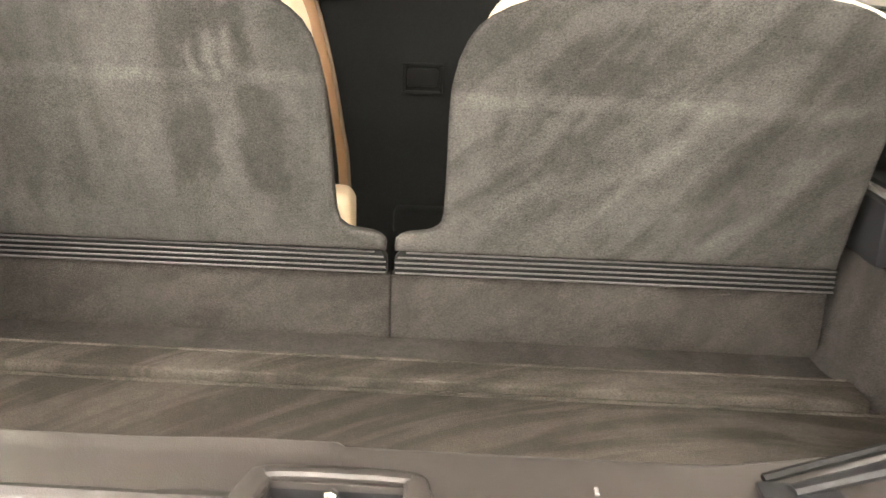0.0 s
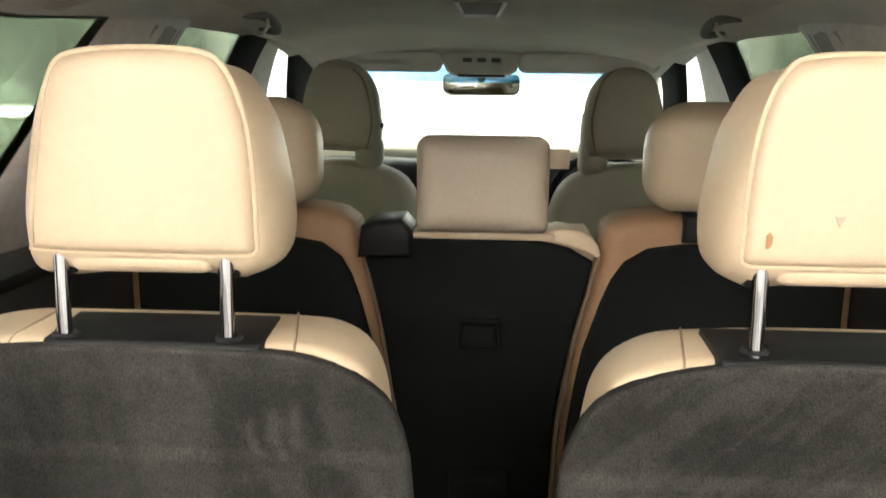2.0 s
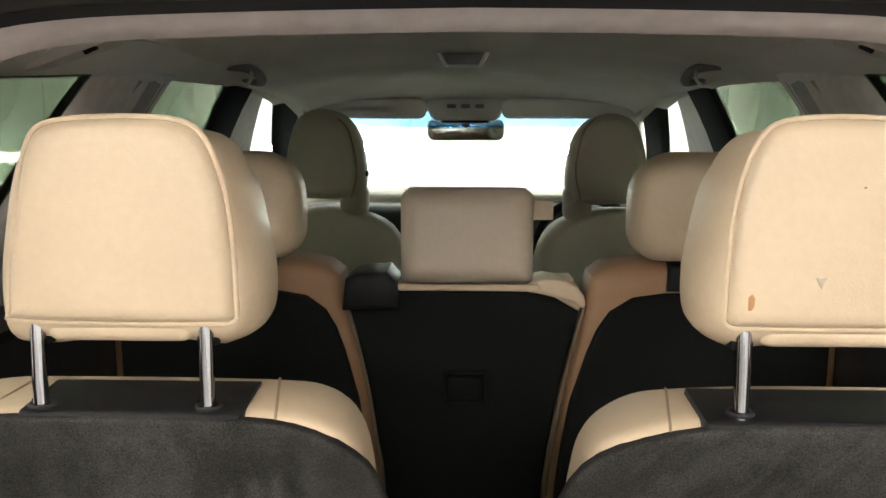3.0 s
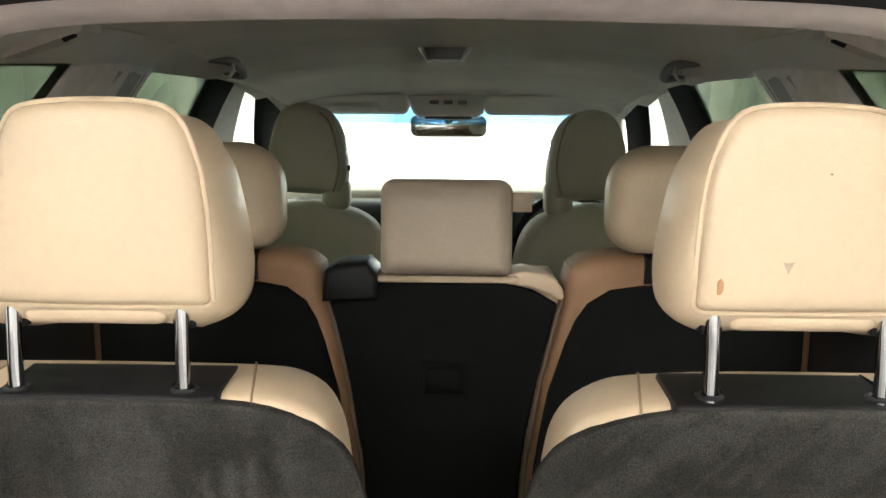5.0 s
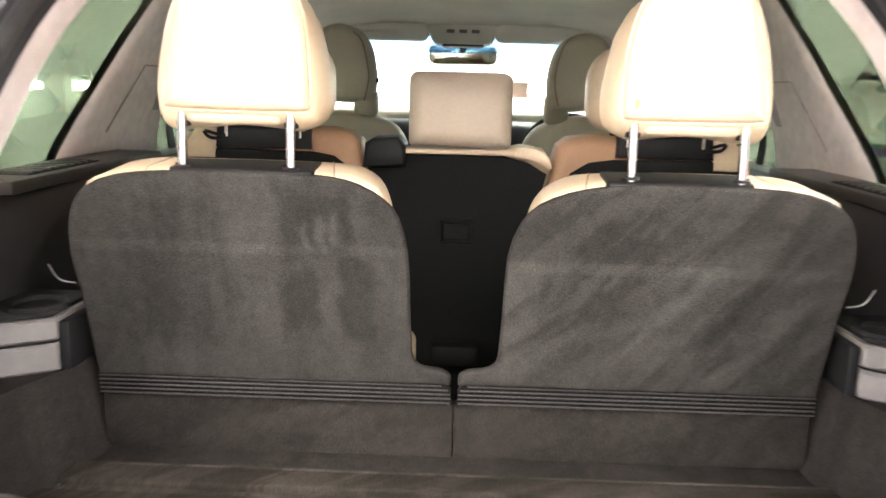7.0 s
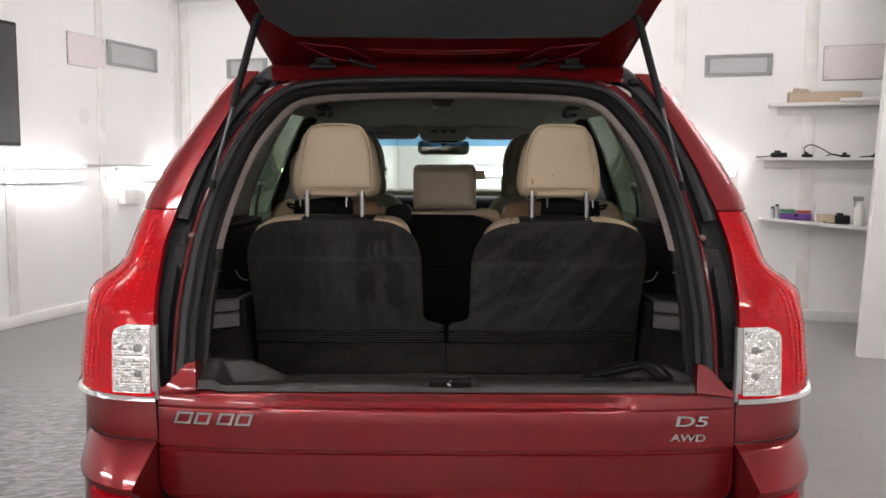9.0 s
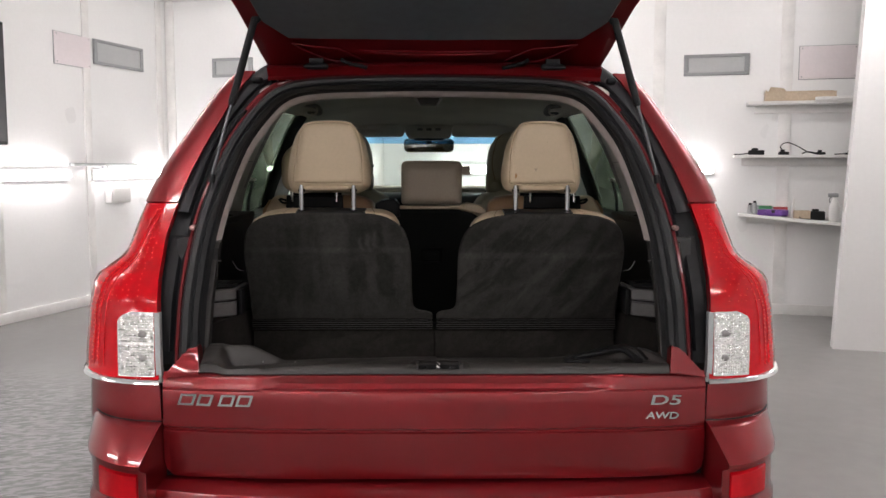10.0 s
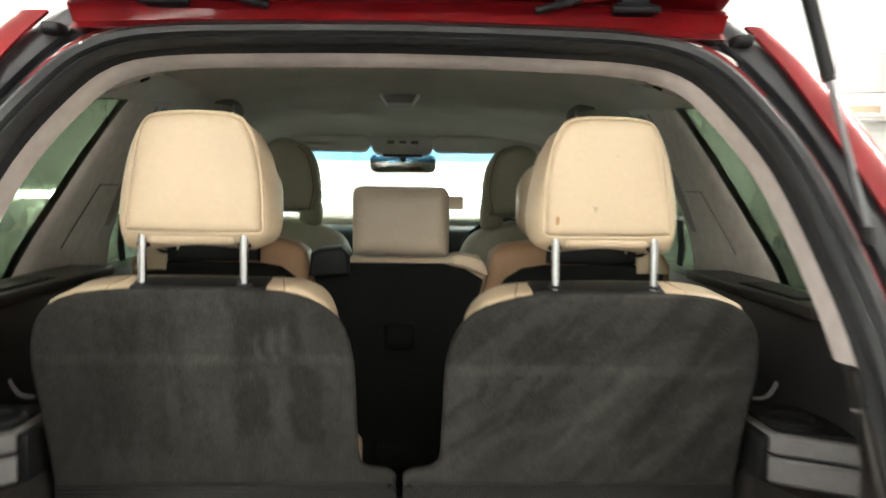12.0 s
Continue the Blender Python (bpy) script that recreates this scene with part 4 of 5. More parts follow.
    stitch = [(s * (wx + (fx - wx) * t), 0.483 + 0.03 * (1 - t), wz + (fz - wz) * t * 0.6 + 0.004) for t, (fx, fz), (wx, wz) in ((0.3, face[15], wide[15]), (0.3, face[16], wide[16]), (0.35, face[0], wide[0]))]
    part("stitching", sweep(spline(stitch, 4), 0.0008, 6), SEAM, rest)
    part("lower_pad", box(*span(s, 0.248, 0.379), 0.4605, 0.575, 1.4125, 1.437, 0.011, 5), CREAM, rest)
    for x in (0.235, 0.386):
        part("post_notch", box(*span(s, x - 0.009, x + 0.011), 0.470, 0.492, 1.4085, 1.432, 0.003), BLACK, rest)
        part("post", sweep([(s * x, 0.463, 1.335), (s * x, 0.463, 1.38), (s * x, 0.4655, 1.4335)], 0.0068, 16), POST, seat, "chrome post")
        part("post_guide", sweep([(s * x + 0.0105 * math.cos(a), 0.465 + 0.0105 * math.sin(a), 1.354) for a in np.linspace(0, math.tau, 16)], 0.0022, 6), RUBBER, seat)
        part("guide_groove", box(*span(s, x + 0.012, x + 0.0135), 0.472, 0.53, 1.350, 1.3572), STRIP, seat)
    if s > 0:
        part("stain", slab([(x + 0.0025, z - 0.005) for x, z in ((0.2295, 1.454), (0.232, 1.4535), (0.2345, 1.457), (0.235, 1.464), (0.2325, 1.468), (0.2295, 1.465))], 0.4478, 0.450, 0.0002), STAIN, rest, "small brown stain")
        part("stain", slab([(0.287 + (x - 0.279) * 0.7, z - 0.005) for x, z in ((0.279, 1.4825), (0.286, 1.4815), (0.2925, 1.4825), (0.2895, 1.478), (0.286, 1.4725), (0.2825, 1.477))], 0.4478, 0.450, 0.0002), SMUDGE, rest, "small grey smudge")
        part("stain", slab([(0.322, 1.552), (0.324, 1.552), (0.324, 1.5535), (0.322, 1.5535)], 0.4478, 0.450, 0.0002), TANPIPE, rest, "tiny dark mark")


def second_row():
    for s in (1, -1):
        k = -0.02 if s > 0 else 0.0
        inner = [(0.15, 0.7), (0.160, 0.96), (0.170, 1.036), (0.187, 1.148), (0.207, 1.241), (0.222, 1.295), (0.234, 1.345), (0.258, 1.364)]
        seat = part("second_row_seat", slab(flip(s, [(x + k, z) for x, z in inner] + [(0.30, 1.373), (0.45, 1.374), (0.58, 1.37), (0.625, 1.355), (0.65, 1.32), (0.65, 0.7)]), 1.215, 1.36, 0.03, -0.04, 1.3, 5), SHADED_TAN, car, "second-row seat in leather shaded to tan, with black back")
        panel = [(0.17, 0.7), (0.180, 0.96), (0.188, 1.036), (0.20, 1.121), (0.224, 1.214), (0.238, 1.255), (0.256, 1.287), (0.29, 1.312), (0.336, 1.32)]
        panel = [(x + k * (0.336 - x) / 0.12, z) for x, z in panel]
        part("back_panel", slab(flip(s, panel + [(0.6, 1.325), (0.625, 1.31), (0.625, 0.8)]), 1.2, 1.24, 0.008, -0.04, 1.3), DARKC, seat, "black seat back panel")
        part("piping", sweep(spline([(s * (x + k - 0.002), 1.213 - 0.04 * (z - 1.3), z) for x, z in inner[:6]], 4), 0.0035, 6), TANPIPE, seat)
        part("top_plastic", slab(flip(s, [(0.34, 1.325), (0.342, 1.374), (0.552, 1.374), (0.556, 1.325)]), 1.195, 1.26, 0.008), BLACK, seat)
        part("headrest_bracket", box(*span(s, 0.35 + k, 0.545 + k), 1.237, 1.258, 1.36, 1.402, 0.004), BLACK, seat)
        part("shoulder", slab(flip(s, [(0.555, 1.30), (0.551, 1.366), (0.560, 1.373), (0.588, 1.374), (0.603, 1.366), (0.622, 1.336), (0.638, 1.30)]), 1.196, 1.3, 0.012, 0.0, 1.3, 4), CREAM, seat)
        part("head_rest", pillow(rounded(*span(s, 0.283 + k, 0.56 + k), 1.386, 1.566, (0.05, 0.05, 0.075, 0.075)), 1.11, 1.235, 0.045, 6), CREAM, seat, "cream leather head restraint")
        for x in (0.365, 0.53):
            part("post", sweep([(s * x, 1.2, 1.35), (s * x, 1.2, 1.41)], 0.0065, 10), CHROME, seat)
        part("seat_latch", sweep(spline([(s * 0.54, 1.19, 1.352), (s * 0.575, 1.185, 1.362), (s * 0.565, 1.185, 1.348), (s * 0.54, 1.19, 1.345)], 5), 0.004, 6), BLACK, seat)
    seat = part("second_row_middle_seat", slab([(-0.15, 0.7), (-0.158, 0.96), (-0.172, 1.07), (-0.194, 1.18), (-0.214, 1.29), (-0.2, 1.33), (0.185, 1.335), (0.2, 1.29), (0.186, 1.224), (0.164, 1.141), (0.146, 1.036), (0.137, 0.96), (0.13, 0.7)], 1.245, 1.36, 0.02, -0.04, 1.3, 5), CREAM, car, "cream leather middle seat with black back")
    part("back_panel", slab([(-0.15, 0.7), (-0.160, 0.96), (-0.173, 1.07), (-0.195, 1.18), (-0.216, 1.29), (-0.21, 1.315), (-0.12, 1.322), (0.09, 1.32), (0.15, 1.305), (0.190, 1.282), (0.178, 1.224), (0.158, 1.141), (0.140, 1.036), (0.131, 0.96), (0.125, 0.7)], 1.22, 1.25, 0.006, -0.04, 1.3), DARKC, seat, "black seat back panel")
    for x0, x1, z0, z1, y0 in ((-0.05, 0.03, 1.17, 1.176, 1.212), (-0.05, 0.03, 1.115, 1.121, 1.212), (-0.05, -0.044, 1.12, 1.17, 1.212), (0.024, 0.03, 1.12, 1.17, 1.212)):
        part("release_frame", box(x0, x1, y0, 1.24, z0, z1, 0.002), DARKC, seat)
    part("release_handle", box(-0.04, 0.02, 1.21, 1.24, 1.13, 1.165, 0.006), DARKC, seat)
    welt = [(0.130, 0.8), (0.136, 0.96), (0.145, 1.036), (0.163, 1.141), (0.185, 1.224), (0.199, 1.285)]
    part("piping", sweep(spline([(x, 1.222 - 0.04 * (z - 1.3), z) for x, z in welt], 4), 0.0025, 6), TANPIPE, seat, "pale seat back welt")
    part("floor_bracket", box(-0.06, 0.05, 1.16, 1.22, 0.84, 0.89, 0.01), DARKC, seat)
    rest = part("head_rest", pillow(rounded(-0.121, 0.106, 1.34, 1.504, (0.012, 0.012, 0.022, 0.022)), 1.158, 1.25, 0.034, 8), SHADED_CREAM, seat, "cream leather head restraint, greyed for shade")
    part("tag", box(0.104, 0.137, 1.17, 1.173, 1.452, 1.485, 0.001), CARD, rest, "small tan tag")
    part("top_pad", slab([(0.1, 1.32), (0.1, 1.338), (0.13, 1.345), (0.165, 1.340), (0.186, 1.330), (0.198, 1.314), (0.202, 1.298), (0.196, 1.292), (0.175, 1.304), (0.14, 1.315)], 1.21, 1.3, 0.005), CREAM, seat)
    part("ledge", box(-0.13, 0.12, 1.205, 1.26, 1.322, 1.336, 0.005), CREAM, seat)
    part("belt_reel_cover", slab([(-0.224, 1.29), (-0.218, 1.345), (-0.2, 1.356), (-0.145, 1.36), (-0.128, 1.34), (-0.128, 1.295)], 1.18, 1.3, 0.012), BLACK, seat, "black belt reel cover")


def front_row():
    for s in (1, -1):
        k = -0.03 if s > 0 else 0.0
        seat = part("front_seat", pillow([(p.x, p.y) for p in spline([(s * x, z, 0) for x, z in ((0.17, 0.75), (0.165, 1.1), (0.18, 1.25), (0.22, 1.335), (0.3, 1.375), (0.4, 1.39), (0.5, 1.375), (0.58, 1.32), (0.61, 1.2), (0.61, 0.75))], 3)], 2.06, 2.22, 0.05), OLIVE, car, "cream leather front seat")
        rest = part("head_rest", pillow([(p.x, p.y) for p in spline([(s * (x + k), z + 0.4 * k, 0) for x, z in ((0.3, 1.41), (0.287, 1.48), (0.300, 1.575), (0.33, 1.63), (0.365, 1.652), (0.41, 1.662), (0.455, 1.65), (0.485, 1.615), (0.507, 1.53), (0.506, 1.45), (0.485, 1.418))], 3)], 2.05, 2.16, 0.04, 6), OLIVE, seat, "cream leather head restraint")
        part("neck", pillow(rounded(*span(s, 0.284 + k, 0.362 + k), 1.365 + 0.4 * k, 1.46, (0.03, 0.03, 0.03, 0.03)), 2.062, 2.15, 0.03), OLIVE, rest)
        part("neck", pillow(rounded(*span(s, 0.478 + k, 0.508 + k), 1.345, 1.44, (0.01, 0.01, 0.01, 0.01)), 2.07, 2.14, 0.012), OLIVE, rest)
        seam = [(s * (x + k), 2.049, z) for x, z in ((0.325, 1.42), (0.31, 1.5), (0.33, 1.6), (0.36, 1.635))]
        part("seam", sweep(spline(seam, 5), 0.0025, 6), SEAM, rest)
    part("lever", box(-0.289, -0.281, 2.07, 2.09, 1.478, 1.494, 0.003), BLACK, car)


def cabin():
    # boot floor in folded sections
    part("boot_floor", box(-0.61, 0.61, 0.09, 0.396, 0.86, 0.902, 0.007, 3), FLOORC, car, "brownish grey carpeted boot floor")
    part("boot_floor_flap", box(-0.56, 0.56, 0.404, 0.462, 0.86, 0.910, 0.006, 3), FLOORC, car)
    part("boot_floor_flap", box(-0.56, 0.56, 0.464, 0.548, 0.86, 0.901, 0.003, 3), SHADED_PANEL, car)
    part("floor_welt", sweep([(-0.6, 0.390, 0.9015), (-0.2, 0.388, 0.902), (0.2, 0.391, 0.902), (0.6, 0.389, 0.9015)], 0.0035, 8), FLOORC, car)
    part("floor_welt", sweep([(-0.55, 0.458, 0.909), (0.0, 0.457, 0.9095), (0.55, 0.458, 0.909)], 0.003, 8), FLOORC, car)
    part("cabin_carpet", box(-0.7, 0.7, 0.56, 3.3, 0.62, 0.66, 0.004), DARKC, car)
    part("dashboard", pillow(rounded(-0.68, 0.68, 1.0, 1.335, (0.05, 0.05, 0.09, 0.09)), 2.78, 3.3, 0.08), DASH, car, "dark dashboard")
    part("dashboard_top", pillow(rounded(-0.66, 0.66, 1.30, 1.365, (0.02, 0.02, 0.03, 0.03)), 2.98, 3.45, 0.02), OLIVE, car)
    wheel = [(0.4 + 0.185 * math.cos(a), 2.62 + 0.06 * math.sin(a), 1.195 + 0.175 * math.sin(a)) for a in np.linspace(0, math.tau, 33)]
    rim = part("steering_wheel", sweep(wheel, 0.015, 8), BLACK, car, "black steering wheel")
    part("hub", box(0.33, 0.47, 2.61, 2.68, 1.13, 1.25, 0.03), BLACK, rim)
    # windscreen with a shade band
    def screen(z0, z1, w0, w1):
        ys = [3.72 - (z - 1.22) / 0.46 * 0.78 for z in (z0, z1)]
        return loft([[(w * x, y + d - 0.06 * x * x, z) for x in np.linspace(-1, 1, 9)] for d, w, y, z in ((0, w0, ys[0], z0), (0, w1, ys[1], z1), (0.005, w1, ys[1], z1), (0.005, w0, ys[0], z0), (0, w0, ys[0], z0))], closed=False)
    part("windscreen", screen(1.22, 1.618, 0.72, 0.603), SCREEN, car, "clear windscreen")
    part("shade_band", screen(1.618, 1.69, 0.603, 0.57), BAND, car, "blue shade band")
    part("screen_base", box(-0.7, 0.7, 3.42, 3.75, 1.2, 1.245, 0.01), BLACK, car)
    part("wiper", sweep([(-0.5, 3.62, 1.262), (0.05, 3.6, 1.272)], 0.008, 6), BLACK, car)
    for s in (1, -1):
        part("screen_pillar", sweep([(s * 0.73, 3.72, 1.2), (s * 0.665, 3.3, 1.45), (s * 0.60, 2.93, 1.685)], 0.03, 8), LINING, car)
        part("sun_visor", pillow(rounded(*span(s, 0.105 if s > 0 else 0.155, 0.59), 1.646, 1.716, (0.03, 0.03, 0.03, 0.05) if s < 0 else (0.03, 0.03, 0.05, 0.03)), 2.74, 2.775, 0.012), LINING, car, "grey fabric sun visor")
    part("roof_header", box(-0.58, 0.58, 2.86, 2.96, 1.678, 1.70, 0.008), LINING, car)
    console = part("roof_console", slab([(-0.125, 1.640), (-0.143, 1.652), (-0.158, 1.685), (-0.162, 1.71), (-0.13, 1.722), (0.09, 1.722), (0.121, 1.71), (0.117, 1.685), (0.102, 1.652), (0.084, 1.640)], 2.79, 2.96, 0.012), LINING, car, "grey roof console with buttons")
    for x in (-0.07, -0.02, 0.03):
        part("button", box(x - 0.016, x + 0.016, 2.784, 2.795, 1.683, 1.697, 0.003), GREYP, console)
    part("console_foot", box(-0.105, 0.065, 2.80, 2.95, 1.632, 1.644, 0.006, 3), BLACK, console, "black sensor cover")
    part("mirror_stem", sweep([(-0.02, 3.04, 1.67), (-0.02, 3.06, 1.64), (-0.02, 3.085, 1.61)], 0.02, 8), BLACK, car)
    mirror = part("rear_mirror", pillow(rounded(-0.168, 0.128, 1.568, 1.648, (0.03, 0.03, 0.022, 0.022)), 3.06, 3.10, 0.014), BLACK, car, "black rear-view mirror")
    part("mirror_glass", slab(rounded(-0.164, 0.124, 1.572, 1.644, (0.028, 0.028, 0.02, 0.02)), 3.056, 3.066, 0.001), MIRROR, mirror)
    lamp = part("roof_lamp", slab([(-0.078, 1.794), (-0.056, 1.757), (0.014, 1.757), (0.036, 1.794)], 1.80, 1.89, 0.003), GREYP, car, "dark roof lamp with pale ends")
    for e, q in ((-0.057, -1), (0.015, 1)):
        part("lens", slab([(e, 1.7545), (e + q * 0.006, 1.7545), (e + q * 0.033, 1.794), (e + q * 0.02, 1.794)], 1.797, 1.892, 0.002), WHITEP, lamp)


def tailgate_low():
    rows = []
    gate_x = [-0.667, -0.661, -0.648, -0.635, -0.62] + list(np.linspace(-0.6, -0.44, 6)) + [-0.424, -0.412, -0.40, -0.39] + list(np.linspace(-0.36, 0.36, 19))
    gate_x += [-x for x in gate_x[14::-1]]
    for z, y in ((0.715, 0.03), (0.722, 0.004), (0.735, -0.002), (0.838, -0.006), (0.841, 0.0), (0.846, 0.0), (0.849, -0.004), (0.90, -0.002), (0.934, -0.001), (0.9375, 0.0005), (0.943, 0.006), (0.9445, 0.013), (0.956, 0.019), (0.968, 0.017), (0.975, 0.018), (0.978, 0.021), (0.980, 0.026)):
        row = []
        for x in gate_x:
            dip = 0.0
            if z > 0.94 and abs(x) > 0.395:
                dip = -min(0.014, max(0.0, y + 0.001 - 0.6 * max(0.0, z - 0.955))) * min(1.0, (abs(x) - 0.395) / 0.026)
            up = 0.04 * (1 - math.sqrt(max(0.0, 1 - ((abs(x) - 0.62) / 0.047) ** 2))) if abs(x) > 0.62 else 0.0
            row.append((x, y + dip + 0.035 * abs(x / 0.66) ** 4, max(z, 0.715 + up + 0.2 * (z - 0.715))))
        rows.append(row)
    back = [[(x, 0.06, min(z, 0.92)) for x, y, z in r] for r in rows]
    gate = part("lower_tailgate", loft([r + b[::-1] for r, b in zip(rows, back)]), PAINT, car, "closed red lower tailgate with chrome badges")
    # plain shapes for the model badge, letters for engine and drive
    x = -0.628
    for w, gap in ((0.040, 0.007), (0.036, 0.018), (0.036, 0.007), (0.036, 0.0)):
        sl = 0.010
        bm = bmesh.new()
        ring_o = [(x, 0.904), (x + w, 0.904), (x + w + sl, 0.932), (x + sl, 0.932)]
        ring_i = [(x + 0.008, 0.909), (x + w - 0.005, 0.909), (x + w + sl - 0.008, 0.927), (x + sl + 0.005, 0.927)]
        loft([[(px, y + 0.035 * abs(px / 0.66) ** 4, pz) for px, pz in r] for r, y in ((ring_o, 0.012), (ring_o, -0.008), (ring_i, -0.008), (ring_i, 0.012))], caps=False, bm=bm)
        part("badge", bm, CHROME, gate, "raised chrome badge", smooth=0)
        x += w + gap
    for text, x0, z0, size, sx in (("D5", 0.521, 0.905, 0.042, 1.5), ("AWD", 0.514, 0.870, 0.029, 1.12)):
        cu = bpy.data.curves.new("letters", "FONT")
        cu.body, cu.size, cu.extrude, cu.shear, cu.offset = text, size, 0.003, 0.12, 0.0006
        tmp = new("letters", cu)
        bpy.context.view_layer.update()
        me = bpy.data.meshes.new_from_object(tmp.evaluated_get(bpy.context.evaluated_depsgraph_get()))
        scene.collection.objects.unlink(tmp)
        bpy.data.objects.remove(tmp)
        me.transform(pose(x0, 0.012, z0, 90, 0, 0) @ Matrix.Diagonal((sx, 0.8, 1, 1)))
        me.materials.append(CHROME)
        ob = new("letters", me)
        ob.parent = gate
        tagged(ob, "raised chrome letters")
    # sill cover in the opening: a pressed sheet with a front lip, a latch pocket and raised ends
    def eased(x, xs, vs):
        """The broken line through the points, rounded at its corners."""
        return sum(w * interp(x + d, xs, vs) for d, w in ((-0.018, 0.2), (-0.009, 0.2), (0, 0.2), (0.009, 0.2), (0.018, 0.2)))

    def step(t):
        t = min(1.0, max(0.0, t))
        return t * t * (3 - 2 * t)

    def sill_z(x, y):
        edge = interp(x, [-0.5, -0.41, -0.26, 0.3], [0.036, 0.041, 0.050, 0.050])        # where the front lip ends
        deep = 0.004 * step((-0.06 - x) / 0.12) + 0.008 * step((-0.24 - x) / 0.22)
        low = 0.010 * step((-0.24 - x) / 0.22)
        lip = interp(y, [0.016, 0.020, 0.026, edge - 0.014, edge - 0.008, edge], [0.980, 0.991 - 0.7 * low, 0.998 - low, 1.002 - low, 1.0005 - low, 0.997 - deep])
        if y < 0.03:
            lip = min(lip, 0.989 + 0.2 * max(0.0, abs(x - 0.009) - 0.046))        # notch before the latch
        drop = interp(y, [0.118, 0.13, 0.136], [0.0, 0.008, 0.05])
        if x > 0:
            ridge = eased(x, [0.30, 0.36, 0.42, 0.48, 0.525, 0.555, 0.572], [0.0, 0.009, 0.02, 0.028, 0.027, 0.018, 0.008])
            near = eased(x, [0.36, 0.48, 0.53, 0.57], [0.096, 0.09, 0.062, 0.035])
            return lip + ridge * step((y - near) / 0.03) - drop
        # a dished end: a steep flat face behind, a rounded wall at the outer side
        hump = interp(x, [-0.52, -0.47, -0.46, -0.392, -0.38], [0.046, 0.046, 0.044, 0.010, 0.004]) * step((y - interp(x, [-0.5, -0.385], [0.080, 0.098])) / 0.026)
        wall = interp(y, [0.016, 0.035, 0.06, 0.09, 0.11], [0.006, 0.020, 0.034, 0.046, 0.047]) * step((-0.497 - x - 0.25 * max(0.0, 0.05 - y)) / 0.042)
        rise = math.log(math.exp(hump * 160) + math.exp(wall * 160) - 1) / 160
        return lip + rise - 0.03 * max(0.0, -0.545 - x) - drop

    bm = bmesh.new()
    xs = sorted(set([round(x, 4) for x in np.linspace(-0.572, 0.572, 193)] + [-0.041, 0.059]))
    ys = [0.016, 0.02, 0.026, 0.031, 0.036, 0.042, 0.046] + [0.05 + 0.004 * k for k in range(22)] + [0.136]
    grid = [[bm.verts.new((x, y + 0.02 * max(0.0, abs(x) - 0.5) * (y < 0.05), sill_z(x, y))) for y in ys] for x in xs]
    for i in range(len(xs) - 1):
        for j in range(len(ys) - 1):
            if abs((xs[i] + xs[i + 1]) / 2 - 0.009) < 0.05 and 0.026 <= ys[j] < 0.0659:
                continue
            bm.faces.new((grid[i][j], grid[i + 1][j], grid[i + 1][j + 1], grid[i][j + 1]))
    bmesh.ops.delete(bm, geom=[v for v in bm.verts if not v.link_faces], context="VERTS")
    bmesh.ops.solidify(bm, geom=bm.faces[:], thickness=0.006)
    sill = part("sill_cover", bm, SILL, car, "dark grey plastic loading sill")
    rim = [(-0.058, 0.026, 0.997), (-0.055, 0.04, 0.9995), (-0.05, 0.066, 0.9985), (-0.038, 0.076, 0.9985), (0.056, 0.076, 0.9985), (0.068, 0.066, 0.9985), (0.073, 0.04, 0.9995), (0.076, 0.026, 0.997)]
    part("latch_rim", sweep(spline(rim, 4), 0.010, 10, 0.5), SILL, sill)
    pocket = box(-0.041, 0.059, 0.027, 0.07, 0.955, 0.966)
    box(-0.041, 0.059, 0.027, 0.034, 0.966, 0.986, bm=pocket)
    box(-0.041, 0.059, 0.0665, 0.074, 0.955, 0.994, bm=pocket)
    box(-0.0485, -0.041, 0.028, 0.07, 0.955, 0.992, bm=pocket)
    box(0.059, 0.0665, 0.028, 0.07, 0.955, 0.992, bm=pocket)
    part("latch_pocket", pocket, BLACK, sill, "black latch pocket")
    part("latch_hook", sweep(spline([(0.007, 0.04, 0.962), (0.007, 0.04, 0.990), (0.007, 0.048, 0.998), (0.007, 0.056, 0.990), (0.007, 0.056, 0.962)], 4), 0.006, 8), CHROME, sill, "steel striker")
    for xx in (-0.027, 0.042):
        part("latch_peg", sweep([(xx, 0.05, 0.964), (xx, 0.05, 0.988)], 0.008, 8), BLACK, sill)
    # folded lever in the raised end
    arm = spline([(0.345, 0.078, 1.004), (0.40, 0.092, 1.012), (0.45, 0.104, 1.019), (0.475, 0.104, 1.020), (0.49, 0.085, 1.014), (0.503, 0.05, 1.004)], 5)
    part("sill_lever", sweep(arm, lambda t: 0.008 + 0.006 * t, 8, 0.6), BLACK, sill, "black folded lever")
    groove = spline([(0.33, 0.096, 1.002), (0.40, 0.112, 1.016), (0.455, 0.122, 1.026), (0.49, 0.121, 1.027), (0.512, 0.098, 1.022), (0.526, 0.06, 1.006)], 5)
    part("lever_groove", sweep(groove, 0.004, 6), STRIP, sill)
    part("lever_foot", box(0.322, 0.383, 0.054, 0.09, 0.9985, 1.0045, 0.002), BLACK, sill)
    part("lever_hole", sweep([(0.447 + 0.010 * math.cos(a), 0.05 + 0.007 * math.sin(a), 0.9985) for a in np.linspace(0, math.tau, 15)], 0.003, 6), STRIP, sill)
    for x in (-0.43, -0.35, 0.2):
        part("scratch", box(x, x + 0.003, 0.07, 0.078, 0.9965, 0.9985), GREYP, sill, "small pale scratch")
